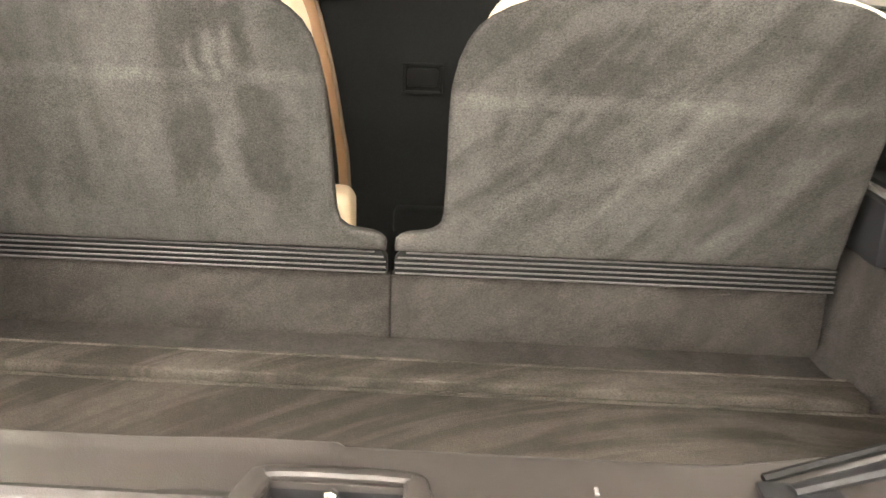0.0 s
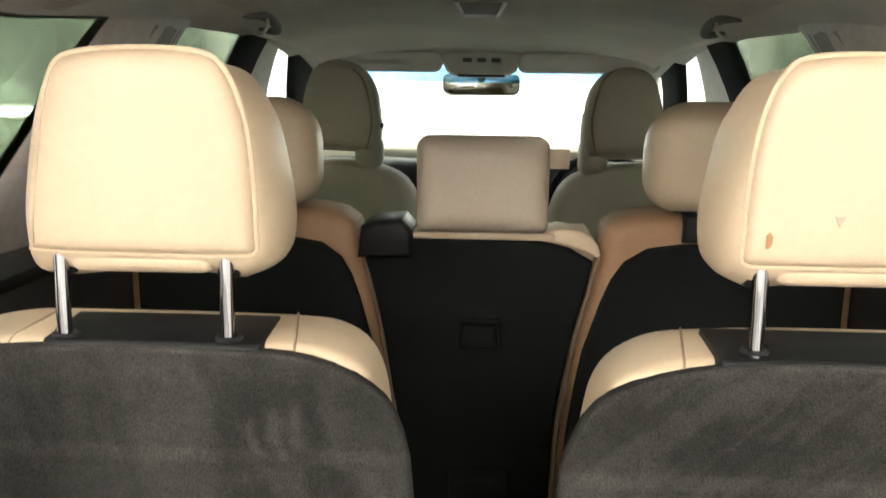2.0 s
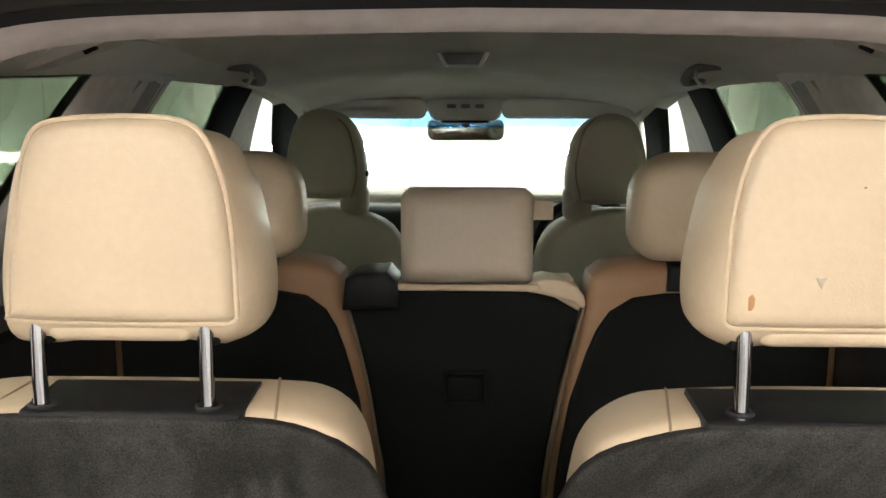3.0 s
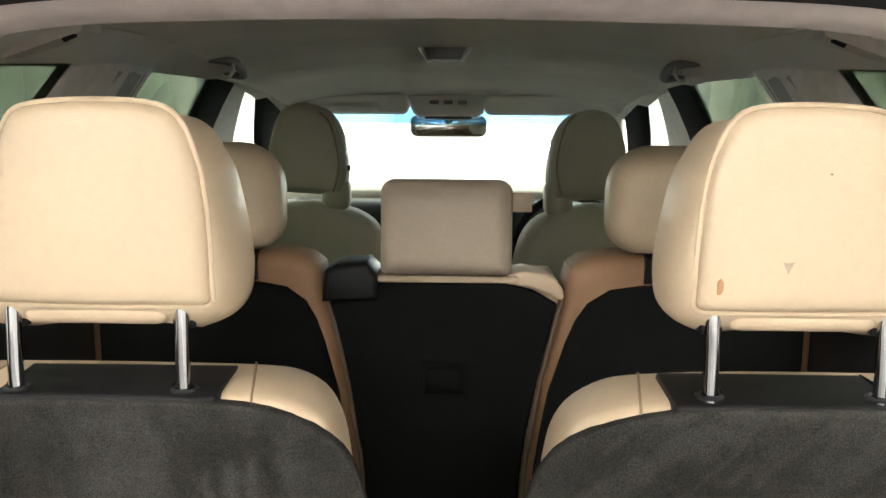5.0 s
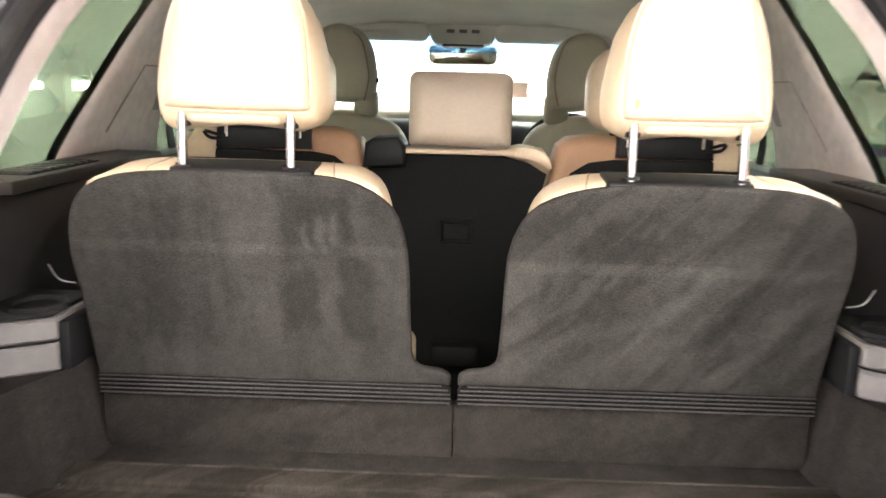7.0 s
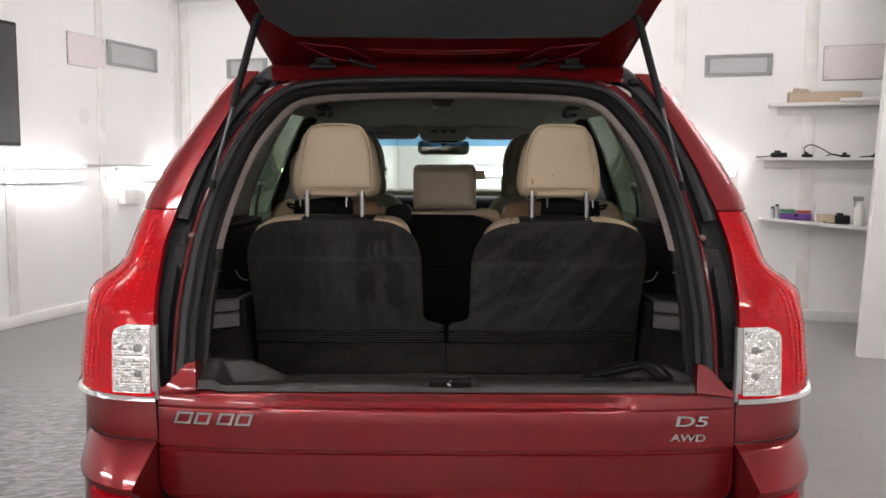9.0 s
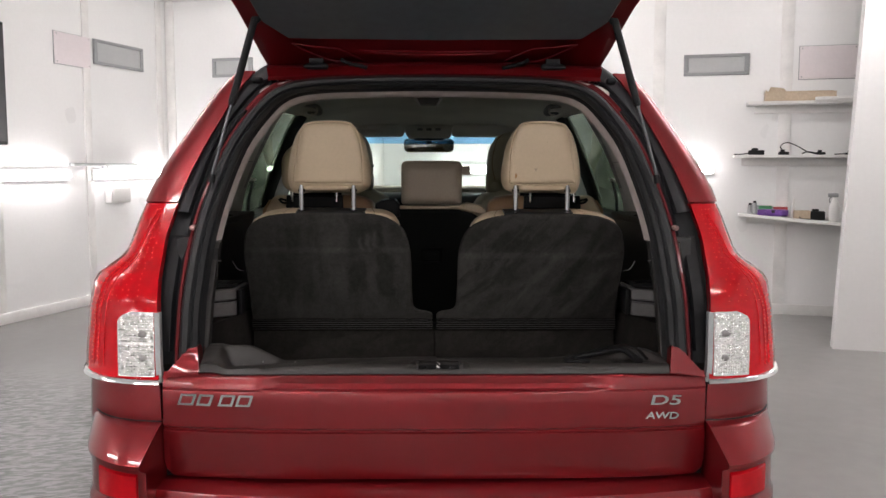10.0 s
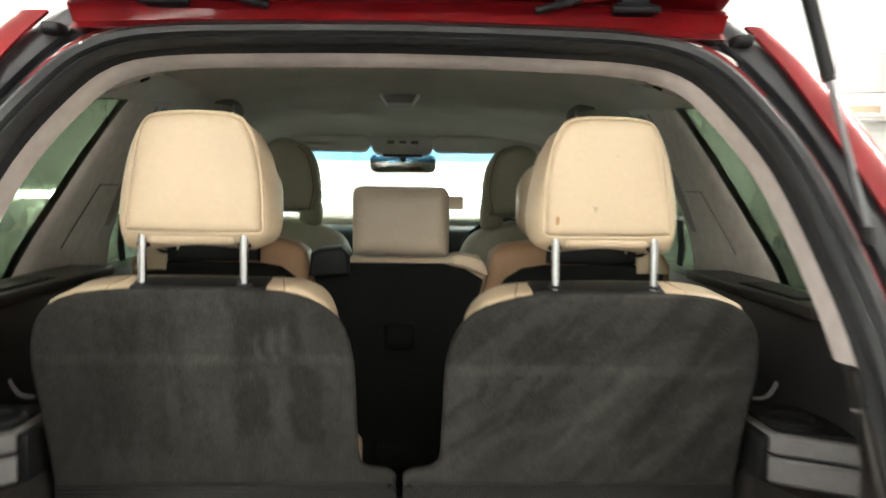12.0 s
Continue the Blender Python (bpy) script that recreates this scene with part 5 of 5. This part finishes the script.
    for s in (1, -1):
        part("sill_corner", loft([[(s * 0.572, 0.012, 0.982), (s * 0.668, 0.03, 0.968), (s * 0.668, 0.09, 0.968), (s * 0.572, 0.09, 0.982)], [(s * 0.573, 0.016, 0.99), (s * 0.66, 0.034, 0.976), (s * 0.655, 0.09, 0.98), (s * 0.574, 0.09, 0.99)], [(s * 0.575, 0.022, 1.030), (s * 0.618, 0.034, 1.022), (s * 0.616, 0.09, 1.022), (s * 0.576, 0.09, 1.034)], [(s * 0.579, 0.034, 1.044), (s * 0.606, 0.042, 1.038), (s * 0.604, 0.09, 1.038), (s * 0.580, 0.09, 1.046)]]), PAINT, car)


def tail_lamps():
    rng = random.Random(7)
    for s in (1, -1):
        inner = lamp_in

        def outer(z):
            return lamp_out(z) + (0.004 if s < 0 else -0.008)
        zl = list(np.linspace(0.955, 1.385, 24))
        rows = []
        for z in zl:
            edge = corner_curve(z, inner(z), outer(z), 10, 0.012)
            rows.append([(s * x, y, z) for x, y in edge] + [(s * edge[-1][0] - s * 0.03, edge[-1][1] + 0.02, z), (s * edge[0][0], edge[0][1] + 0.03, z)])
        lamp = part("tail_lamp", loft(rows), RED_PLASTIC, car, "red tail lamp with clear reversing lens")
        rows = []
        for z in list(np.linspace(0.957, 1.383, 20)):
            edge = corner_curve(z, inner(z), outer(z), 20, 0.0135)
            lo = 12 if z < 1.2 else 11
            rows.append([(s * x, y, z) for x, y in edge[lo + 4:]] + [(s * x, y + 0.004, z) for x, y in edge[lo + 4:]][::-1])
        part("lens_rim", loft(rows), RED_DARK, lamp, "darker red outer lens band")
        for shift in (0.0, 0.07, 0.14):
            guide = []
            for z in np.linspace(0.985, 1.36, 20):
                f = 0.40 + shift * 0.9 - (0.20 + shift * 0.4) * max(0.0, (z - 1.12) / 0.24) ** 1.5
                edge = corner_curve(z, inner(z), outer(z), 81, 0.0125)
                p = edge[int(max(0.06, f) * 80)]
                guide.append((s * p[0], p[1], z))
            part("light_guide", sweep(guide, 0.002, 8, 0.6), LIGHT_GUIDE, lamp)
        # rows of small bright cells: columns down the outer side, a fan above the clear lens
        cells = [(z, c) for z in np.linspace(0.985, 1.15, 16) for c in (19, 22, 25)]
        cells += [(z, c + 0.5 * (k % 2)) for k, z in enumerate(np.linspace(1.145, 1.25, 9)) for c in (5, 8, 11, 14, 17, 20)]
        cells += [(z, c + 0.5 * (k % 2)) for k, z in enumerate(np.linspace(1.262, 1.37, 10)) for c in (5, 8, 11)]
        base = None
        for z, c in cells:
            edge = corner_curve(z, inner(z), outer(z), 41, 0.0128)
            e = edge[min(34, max(2, round(c + rng.uniform(-0.6, 0.6))))]
            spot = Matrix.LocRotScale((s * e[0], e[1], z + rng.uniform(-0.001, 0.001)), None, [rng.uniform(0.7, 1.2)] * 3)
            if base is None:
                bm = bmesh.new()
                bmesh.ops.create_icosphere(bm, subdivisions=1, radius=0.0022)
                base = part("light_cell", bm, RED_CELL, lamp)
                base.matrix_basis = spot
            else:
                cell = new("light_cell", base.data)
                cell.parent = lamp
                cell.matrix_basis = spot
        rows = []
        for z in np.linspace(0.966, 1.12, 14):
            wide = 0.094 - 0.03 * (1 - math.sqrt(max(0.0, 1 - (max(0.0, z - 1.09) / 0.03) ** 2)))
            edge = [(inner(z) + 0.008 + wide * t, corner_curve(z, inner(z), outer(z), 10, 0.012)[0][1] - 0.006 + 0.014 * t * t) for t in np.linspace(0, 1, 6)]
            rows.append([(s * x, y, z) for x, y in edge] + [(s * edge[-1][0], edge[-1][1] + 0.03, z), (s * edge[0][0], edge[0][1] + 0.03, z)])
        lens = part("reversing_lens", loft(rows), CLEAR_LENS, lamp, "clear faceted reversing lens")
        # small prisms over the lens
        bm = bmesh.new()
        for r in range(22):
            for c in range(14):
                z0, z1 = 0.969 + r * 0.00668, 0.969 + (r + 1) * 0.00668
                if z1 > 1.109 and c > 10 or r == 11:
                    continue
                t0, t1 = 0.03 + c / 14 * 0.94, 0.03 + (c + 1) / 14 * 0.94
                cell = []
                for z, t in ((z0, t0), (z0, t1), (z1, t1), (z1, t0)):
                    cell.append(bm.verts.new((s * (inner(z) + 0.008 + 0.094 * t), corner_curve(z, inner(z), outer(z), 10, 0.012)[0][1] - 0.0075 + 0.014 * t * t, z)))
                mid = sum((v.co for v in cell), Vector()) / 4 + Vector((rng.uniform(-0.0018, 0.0018), -rng.uniform(0.0008, 0.0028), rng.uniform(-0.0026, 0.0026)))
                tip = bm.verts.new(mid)
                for k in range(4):
                    bm.faces.new((cell[k], cell[(k + 1) % 4], tip))
        bmesh.ops.remove_doubles(bm, verts=bm.verts, dist=0.0004)
        part("prism_sheet", bm, CLEAR_LENS, lens, smooth=0)
        for z in (1.008, 1.066):
            bm = bmesh.new()
            bmesh.ops.create_uvsphere(bm, u_segments=14, v_segments=8, radius=0.013, matrix=Matrix.LocRotScale((s * (inner(z) + 0.035), tail_y(z) + 0.0085, z), None, (1.0, 0.5, 0.8)))
            part("bulb_reflector", bm, LENS_GREY, lens, "clear bulb behind the lens")
        rows = []
        for z in (0.947, 0.949, 0.957, 0.959):
            edge = corner_curve(z, inner(z) - 0.002, outer(z), 10, 0.0155 if 0.948 < z < 0.958 else 0.012)
            lift = [0.013 * (i / 9) ** 1.2 for i in range(10)]
            rows.append([(s * x, y, z + d) for (x, y), d in zip(edge, lift)] + [(s * edge[-1][0] - s * 0.03, edge[-1][1] + 0.02, z + 0.02), (s * edge[0][0], edge[0][1] + 0.03, z)])
        part("chrome_strip", loft(rows), CHROME, lamp, "chrome strip under the lamp")
        part("inner_chrome", loft([[(s * x, tail_y(z) + 0.01 + dy, z) for x, dy in ((inner(z) - 0.006, 0.0), (inner(z) + 0.006, -0.003), (inner(z) + 0.008, 0.02), (inner(z) - 0.006, 0.02))] for z in np.linspace(0.95, 1.118, 6)]), VENTL, lamp)


def bumper():
    def section(x, top, face):
        c = 0.06 * abs(x / 0.66) ** 3
        return [(x, 0.12 + c, top), (x, face + 0.05 + c, top), (x, face + 0.008 + c, top - 0.012), (x, face + c, top - 0.03), (x, face + 0.005 + c, 0.6), (x, face + 0.03 + c, 0.52), (x, face + 0.09 + c, 0.42), (x, 0.2 + c, 0.4)]
    mid = part("rear_bumper", loft([section(x, 0.712, -0.075) for x in np.linspace(-0.7, 0.7, 21)]), PAINT, car, "dark red rear bumper")
    def around(s, t, profile):
        """A point of the bumper's section, t of the way round the corner; past 1 it runs on along the side."""
        a = min(t, 1.0) * math.pi / 2
        wide = lamp_out(0.85) - (0.014 if s < 0 else 0.024)
        x = 0.670 + (wide - 0.670) * math.sin(a) ** 0.9
        y = 0.23 * (1 - math.cos(a)) ** 1.1 + 0.8 * max(0.0, t - 1.0)
        nx, ny = math.sin(a), -math.cos(a)
        slope = 0.28 * max(0.0, 1 - 4 * t)
        return [(s * (x + nx * d * 0.12 + slope * max(0.0, d)), y + ny * d, z + 0.02 * min(t, 1.0) * (z > 0.7)) for d, z in profile]

    for s in (1, -1):
        prof = ((-0.06, 0.857), (-0.01, 0.853), (0.004, 0.846), (0.068, 0.792), (0.078, 0.782), (0.076, 0.772), (0.062, 0.764), (0.052, 0.76), (0.052, 0.69), (0.075, 0.675), (0.075, 0.6), (0.03, 0.48), (-0.06, 0.42), (-0.06, 0.6))
        corner = part("bumper_corner", loft([around(s, t, prof) for t in list(np.linspace(0, 1, 16)) + [1.2, 1.4]]), PAINT, mid, "raised red bumper corner")
        part("panel_gap", sweep([around(s, t, ((0.003 - 0.038 * (1 - t), 0.8585),))[0] for t in np.linspace(0, 0.7, 14)], 0.0018, 6), GUTTER, mid)
        part("reflector", loft([around(s, t, ((0.05, 0.692), (0.058, 0.696), (0.060, 0.75), (0.05, 0.756))) for t in np.linspace(0.05, 0.42, 9)]), RED_PLASTIC, mid, "red bumper reflector")


def tailgate_up():
    tan = 0.36

    def at(t, x, up):
        y = 0.47 - 0.93 * t
        return (x, y + 0.34 * up, 1.771 + (0.47 - y) * tan + 0.94 * up)

    def half(t):
        return interp(t, [0, 0.08, 0.3, 0.6, 0.9, 1.0], [0.485, 0.492, 0.505, 0.545, 0.58, 0.56])
    rows = []
    for t in (-0.06, *np.linspace(0, 1, 14)):
        w = half(t)
        rows.append([at(t, x * w, u) for x, u in ((-1, 0.01), (-0.985, 0.0), (-0.9, 0.0), (-0.86, 0.012), (0.86, 0.012), (0.9, 0.0), (0.985, 0.0), (1, 0.01), (1.01, 0.04), (0.97, 0.07), (0.5, 0.09), (-0.5, 0.09), (-0.97, 0.07), (-1.01, 0.04))])
    gate = part("raised_tailgate", loft(rows), PAINT, car, "raised red upper tailgate")
    rows = []
    for t in np.linspace(0.17, 0.96, 10):
        w = half(t) - 0.045
        w = w - 0.05 * max(0.0, (0.25 - t) / 0.08)
        rows.append([at(t, x * w, u) for x, u in ((-1, 0.012), (-0.97, -0.006), (0, -0.010), (0.97, -0.006), (1, 0.012))])
    part("inner_panel", loft(rows), GATE_PANEL, gate, "charcoal plastic inner panel")
    for s in (1, -1):
        lines = ([(0.128, 0.39), (0.112, 0.33), (0.102, 0.27)], [(0.128, 0.39), (0.072, 0.345), (0.028, 0.29), (0.012, 0.2)], [(0.102, 0.268), (0.06, 0.23), (0.02, 0.195)], [(0.09, 0.21), (0.085, 0.1), (0.082, 0.0)], [(0.075, 0.17), (0.066, 0.08), (0.064, 0.0)])
        for k, line in enumerate(lines):
            crease = spline([at(t, s * x, 0.0005) for t, x in line], 6)
            part("pressed_crease", sweep(crease, lambda t: 0.0012 + 0.0016 * math.sin(math.pi * t), 8, 0.8), PAINT, gate)
        hx = s * 0.33
        hinge = part("hinge", box(hx - 0.03, hx + 0.03, 0.395, 0.44, 1.752, 1.768, 0.004), GUTTER, car, "black tailgate hinge")
        part("hinge_pin", sweep([(hx - 0.034, 0.393, 1.758), (hx, 0.393, 1.758), (hx + 0.034, 0.393, 1.758)], 0.006, 10), GUTTER, hinge)
        part("hinge_arm", box(hx - 0.02, hx + 0.02, 0.396, 0.42, 1.766, 1.782, 0.003), GUTTER, hinge)
        sleeve = spline([(s * 0.262, 0.40, 1.779), (s * 0.245, 0.398, 1.770), (s * 0.215, 0.402, 1.762), (s * 0.19, 0.412, 1.757)], 10)
        part("cable_sleeve", sweep(sleeve, lambda t: 0.006 + 0.001 * math.sin(t * 150), 8), GUTTER, gate, "ribbed black cable sleeve")
        low, top = Vector((s * 0.581, 0.212, 1.451)), Vector((s * 0.462, 0.226, 1.864))
        strut = part("gas_strut", sweep([low + (top - low) * 0.47, top], 0.0098, 12), BLACK, car, "black gas strut holding the tailgate")
        part("rod", sweep([low, low + (top - low) * 0.48], 0.0046, 10), DARK_STEEL, strut, "thin steel rod")
        part("ball_end", sweep([low - Vector((0, 0, 0.012)), low + (top - low) * 0.025], 0.0085, 10), BLACK, strut)
        part("rod_collar", sweep([low + (top - low) * 0.455, low + (top - low) * 0.475], 0.0085, 10), BLACK, strut)
        part("ball_end", sweep([top - (top - low) * 0.02, top + Vector((s * -0.012, 0.0, 0.008))], 0.013, 10), BLACK, strut)
        part("buffer", box(*span(s, 0.614, 0.629), 0.162, 0.195, 1.318, 1.332, 0.007, 3), BUFFER, car, "pale rubber buffer")
        part("gutter_block", box(*span(s, 0.488, 0.518), 0.43, 0.47, 1.716, 1.734, 0.007, 3), GUTTER, car)


def wheels():
    for y in (0.95, 3.8):
        for s in (1, -1):
            ring = []
            for r, x in ((0.22, 0.70), (0.34, 0.70), (0.36, 0.72), (0.36, 0.87), (0.34, 0.89), (0.25, 0.90), (0.22, 0.88)):
                ring.append((r, x))
            rows = [[(s * x, y + r * math.cos(a), GROUND + 0.36 + r * math.sin(a)) for r, x in ring] for a in np.linspace(0, math.tau, 33)]
            wheel = part("wheel", loft(rows, caps=False), TYRE, car, "black tyre")
            bm = bmesh.new()
            bmesh.ops.create_cone(bm, cap_ends=True, segments=28, radius1=0.225, radius2=0.225, depth=0.14, matrix=Matrix.Translation((s * 0.80, y, GROUND + 0.36)) @ Matrix.Rotation(radians(90), 4, "Y"))
            part("rim", bm, ALLOY, wheel)


build_body()
build_sides()
third_row_seat(1)
third_row_seat(-1)
second_row()
front_row()
cabin()
tailgate_low()
tail_lamps()
bumper()
tailgate_up()
wheels()


# ---- things in the workshop ----
def shelf(u0, u1, z, d0, d1, drop=0.0):
    ob = thing("wall_shelf", "white wall shelf board", "shelf", "wall shelves", ROOM)
    part("board", loft([[(u0, -0.002, z - 0.025), (u0, -d0, z - 0.025), (u1, -d1, z - drop - 0.025), (u1, -0.002, z - drop - 0.025)], [(u0, -0.002, z), (u0, -d0, z), (u1, -d1, z - drop), (u1, -0.002, z - drop)]]), WHITEP, ob)
    part("batten", box(u0 + 0.08, u1, -0.03, -0.002, z - 0.1, z - 0.026, 0.003), WHITEP, ob)
    return ob


shelf(6.32, 7.75, 2.09, 0.25, 0.25)
shelf(6.22, 7.75, 1.60, 0.25, 0.25)
shelf(6.28, 7.75, 1.05, 0.16, 0.7, 0.10)


def loose(name, label, category, bm, material, u, v, z, group=""):
    ob = part(name, bm, material)
    ob.matrix_world = ROOM @ pose(u, -v, z)
    return tagged(ob, label, category, group)


tray = thing("cardboard_tray", "flat brown cardboard tray on the shelf", "tray", m=ROOM @ pose(6.78, -0.13, 2.09))
part("base", box(-0.3, 0.3, -0.1, 0.1, 0, 0.012, 0.002), CARD, tray)
for x0, x1, y0, y1, h in ((-0.3, 0.3, -0.1, -0.09, 0.085), (-0.3, 0.3, 0.09, 0.1, 0.105), (-0.3, -0.29, -0.09, 0.09, 0.1), (0.29, 0.3, -0.09, 0.09, 0.07)):
    part("side", box(x0, x1, y0, y1, 0.012, h, 0.002), CARD, tray)
part("flap", loft([[(-0.28, -0.1, 0.085), (-0.12, -0.1, 0.085), (-0.12, -0.094, 0.087), (-0.28, -0.094, 0.087)], [(-0.26, -0.075, 0.13), (-0.15, -0.07, 0.118), (-0.15, -0.065, 0.12), (-0.26, -0.07, 0.132)]]), CARD, tray)
loose("white_board", "spare white board lying on the shelf", "board", box(-0.3, 0.3, -0.14, 0.14, 0, 0.03, 0.004), WHITEP, 7.2, 0.15, 2.09)


def charger(u, v, z, w, h, wire, name="charger"):
    ob = thing(name, "small black charger with a cable", "charger", "chargers", ROOM @ pose(u, -v, z))
    bm = box(-w / 2, w / 2, -0.04, 0.04, 0, h, 0.01, 3)
    box(-w * 0.3, w * 0.1, -0.03, 0.03, h - 0.002, h + 0.02, 0.006, bm=bm)
    part("body", bm, BLACK, ob)
    part("cable", sweep(spline([(x, y, q) for x, y, q in wire], 6), 0.005, 6), BLACK, ob)
    return ob


def sag(u):
    return 1.05 - 0.10 * (u - 6.28) / 1.47


charger(6.42, 0.12, 1.60, 0.14, 0.045, [(-0.06, 0, 0.02), (-0.12, -0.03, 0.008), (-0.2, -0.06, 0.006)])
charger(6.66, 0.13, 1.60, 0.09, 0.03, [(0.0, 0, 0.03), (-0.03, 0, 0.08), (0.03, 0.02, 0.115), (0.12, 0, 0.08), (0.2, -0.02, 0.03), (0.28, 0, 0.012)])
charger(6.98, 0.12, 1.60, 0.08, 0.025, [(-0.03, 0, 0.012), (-0.1, 0.01, 0.03), (-0.16, 0, 0.012)])
charger(7.26, 0.12, 1.60, 0.16, 0.02, [(-0.08, 0, 0.01), (-0.12, 0.02, 0.008), (-0.16, 0, 0.006)])
charger(6.96, 0.2, sag(6.96), 0.14, 0.08, [(-0.06, 0, 0.05), (-0.12, -0.03, 0.07), (-0.15, -0.05, 0.02), (-0.1, -0.06, 0.008), (0.0, -0.06, 0.01)], "battery_charger")


def roll(word, material, u, v, w, r):
    """A short capped tube lying along the shelf."""
    ob = thing("tool_tube", f"{word} plastic tool tube on the shelf", "tube", "tool tubes", ROOM @ pose(u, -v, sag(u)))
    part("tube", sweep([(-w / 2, 0, r), (0, 0, r), (w / 2, 0, r)], r, 14), material, ob)
    part("cap", sweep([(-w / 2 - 0.012, 0, r), (-w / 2 + 0.004, 0, r)], r * 1.06, 14), VENTG, ob)


roll("green", GREENP, 6.52, 0.055, 0.12, 0.045)
roll("red", REDP, 6.655, 0.055, 0.13, 0.045)
case = thing("tool_case", "purple plastic tool case on the shelf", "case", m=ROOM @ pose(6.585, -0.14, sag(6.585)))
part("shell", box(-0.135, 0.135, -0.035, 0.035, 0, 0.062, 0.016, 3), PURPLE, case)
part("lid", box(-0.137, 0.137, -0.037, 0.037, 0.046, 0.056, 0.004), PURPLE, case)
part("latch", box(-0.015, 0.015, -0.042, -0.034, 0.03, 0.058, 0.003), BLACK, case)
for x in (-0.07, 0.07):
    part("rib", box(x - 0.012, x + 0.012, -0.04, -0.03, 0.004, 0.044, 0.004), PURPLE, case)
for u, h in ((6.385, 0.085), (6.425, 0.11)):
    can = thing("small_tin", "small pale tin with dark cap on the shelf", "tin", "small tins", ROOM @ pose(u, -0.08, sag(u)))
    part("body", sweep([(0, 0, 0), (0, 0, h * 0.5), (0, 0, h)], 0.022, 12), VENTL, can)
    part("cap", sweep([(0, 0, h), (0, 0, h + 0.018)], 0.015, 10), BLACK, can)
nozzle = thing("glue_nozzle", "white pointed nozzle bottle on the shelf", "bottle", m=ROOM @ pose(6.765, -0.12, sag(6.765)))
part("body", sweep([(0, 0, 0), (0, 0, 0.05), (0, 0, 0.1)], 0.02, 12), WHITEP, nozzle)
part("tip", sweep([(0, 0, 0.1), (0, 0, 0.19)], lambda t: 0.013 - 0.009 * t, 10), WHITEP, nozzle)
loose("carton", "beige cardboard carton on the shelf", "carton", box(-0.07, 0.07, -0.05, 0.05, 0, 0.075, 0.004), CARD, 6.83, 0.2, sag(6.83))


def bottle(u, v, z):
    ob = thing("spray_bottle", "white trigger spray bottle on the shelf", "bottle", m=ROOM @ pose(u, -v, z))
    part("body", loft([[(r * math.cos(a), r * math.sin(a), h) for a in np.linspace(0, math.tau, 17)[:-1]] for r, h in ((0.04, 0), (0.045, 0.01), (0.045, 0.13), (0.035, 0.17), (0.014, 0.2), (0.013, 0.22))]), WHITEP, ob)
    part("trigger_head", box(-0.06, 0.03, -0.015, 0.015, 0.22, 0.26, 0.008), VENTG, ob)
    part("trigger", sweep(spline([(-0.03, 0, 0.225), (-0.045, 0, 0.2), (-0.04, 0, 0.17)], 4), 0.007, 6), VENTG, ob)


bottle(7.10, 0.25, sag(7.10))

jb = thing("junction_box", "white electrical box on the wall", "electrical box", m=ROOM @ LEFT(1.0, 1.19))
part("case", box(-0.16, 0.16, -0.09, 0, -0.085, 0.085, 0.01, 3), WHITEP, jb)
part("cover", box(-0.14, 0.14, -0.1, -0.09, -0.07, 0.07, 0.004), WHITEP, jb)
led = thing("wall_ledge", "narrow white ledge on the wall", "ledge", m=ROOM @ LEFT(1.17, 1.5))
part("board", box(-0.5, 0.5, -0.06, 0, -0.015, 0.015, 0.003), VENTL, led)
part("bracket", box(-0.02, 0.02, -0.05, 0, -0.06, -0.015, 0.003), VENTG, led)
scr = thing("wall_screen", "black flat screen on the wall", "screen", m=ROOM @ LEFT(3.1, 2.2))
part("case", box(-0.6, 0.6, -0.06, 0, -0.53, 0.53, 0.01), BLACK, scr)
part("glass", box(-0.58, 0.58, -0.064, -0.06, -0.5, 0.5, 0.001), DASH, scr)
bracket = thing("wall_bracket", "small black bent bracket low on the wall", "bracket", m=ROOM @ FRONT(6.45, 0.45))
part("arm", sweep(spline([(-0.06, -0.01, 0.065), (-0.02, -0.05, 0.068), (0.03, -0.05, 0.062), (0.05, -0.04, 0.04), (0.056, -0.01, -0.002)], 5), 0.007, 8), BLACK, bracket)
for x, z in ((-0.06, 0.065), (0.056, -0.002)):
    part("foot", box(x - 0.016, x + 0.016, -0.012, 0.0, z - 0.016, z + 0.016, 0.003), BLACK, bracket)
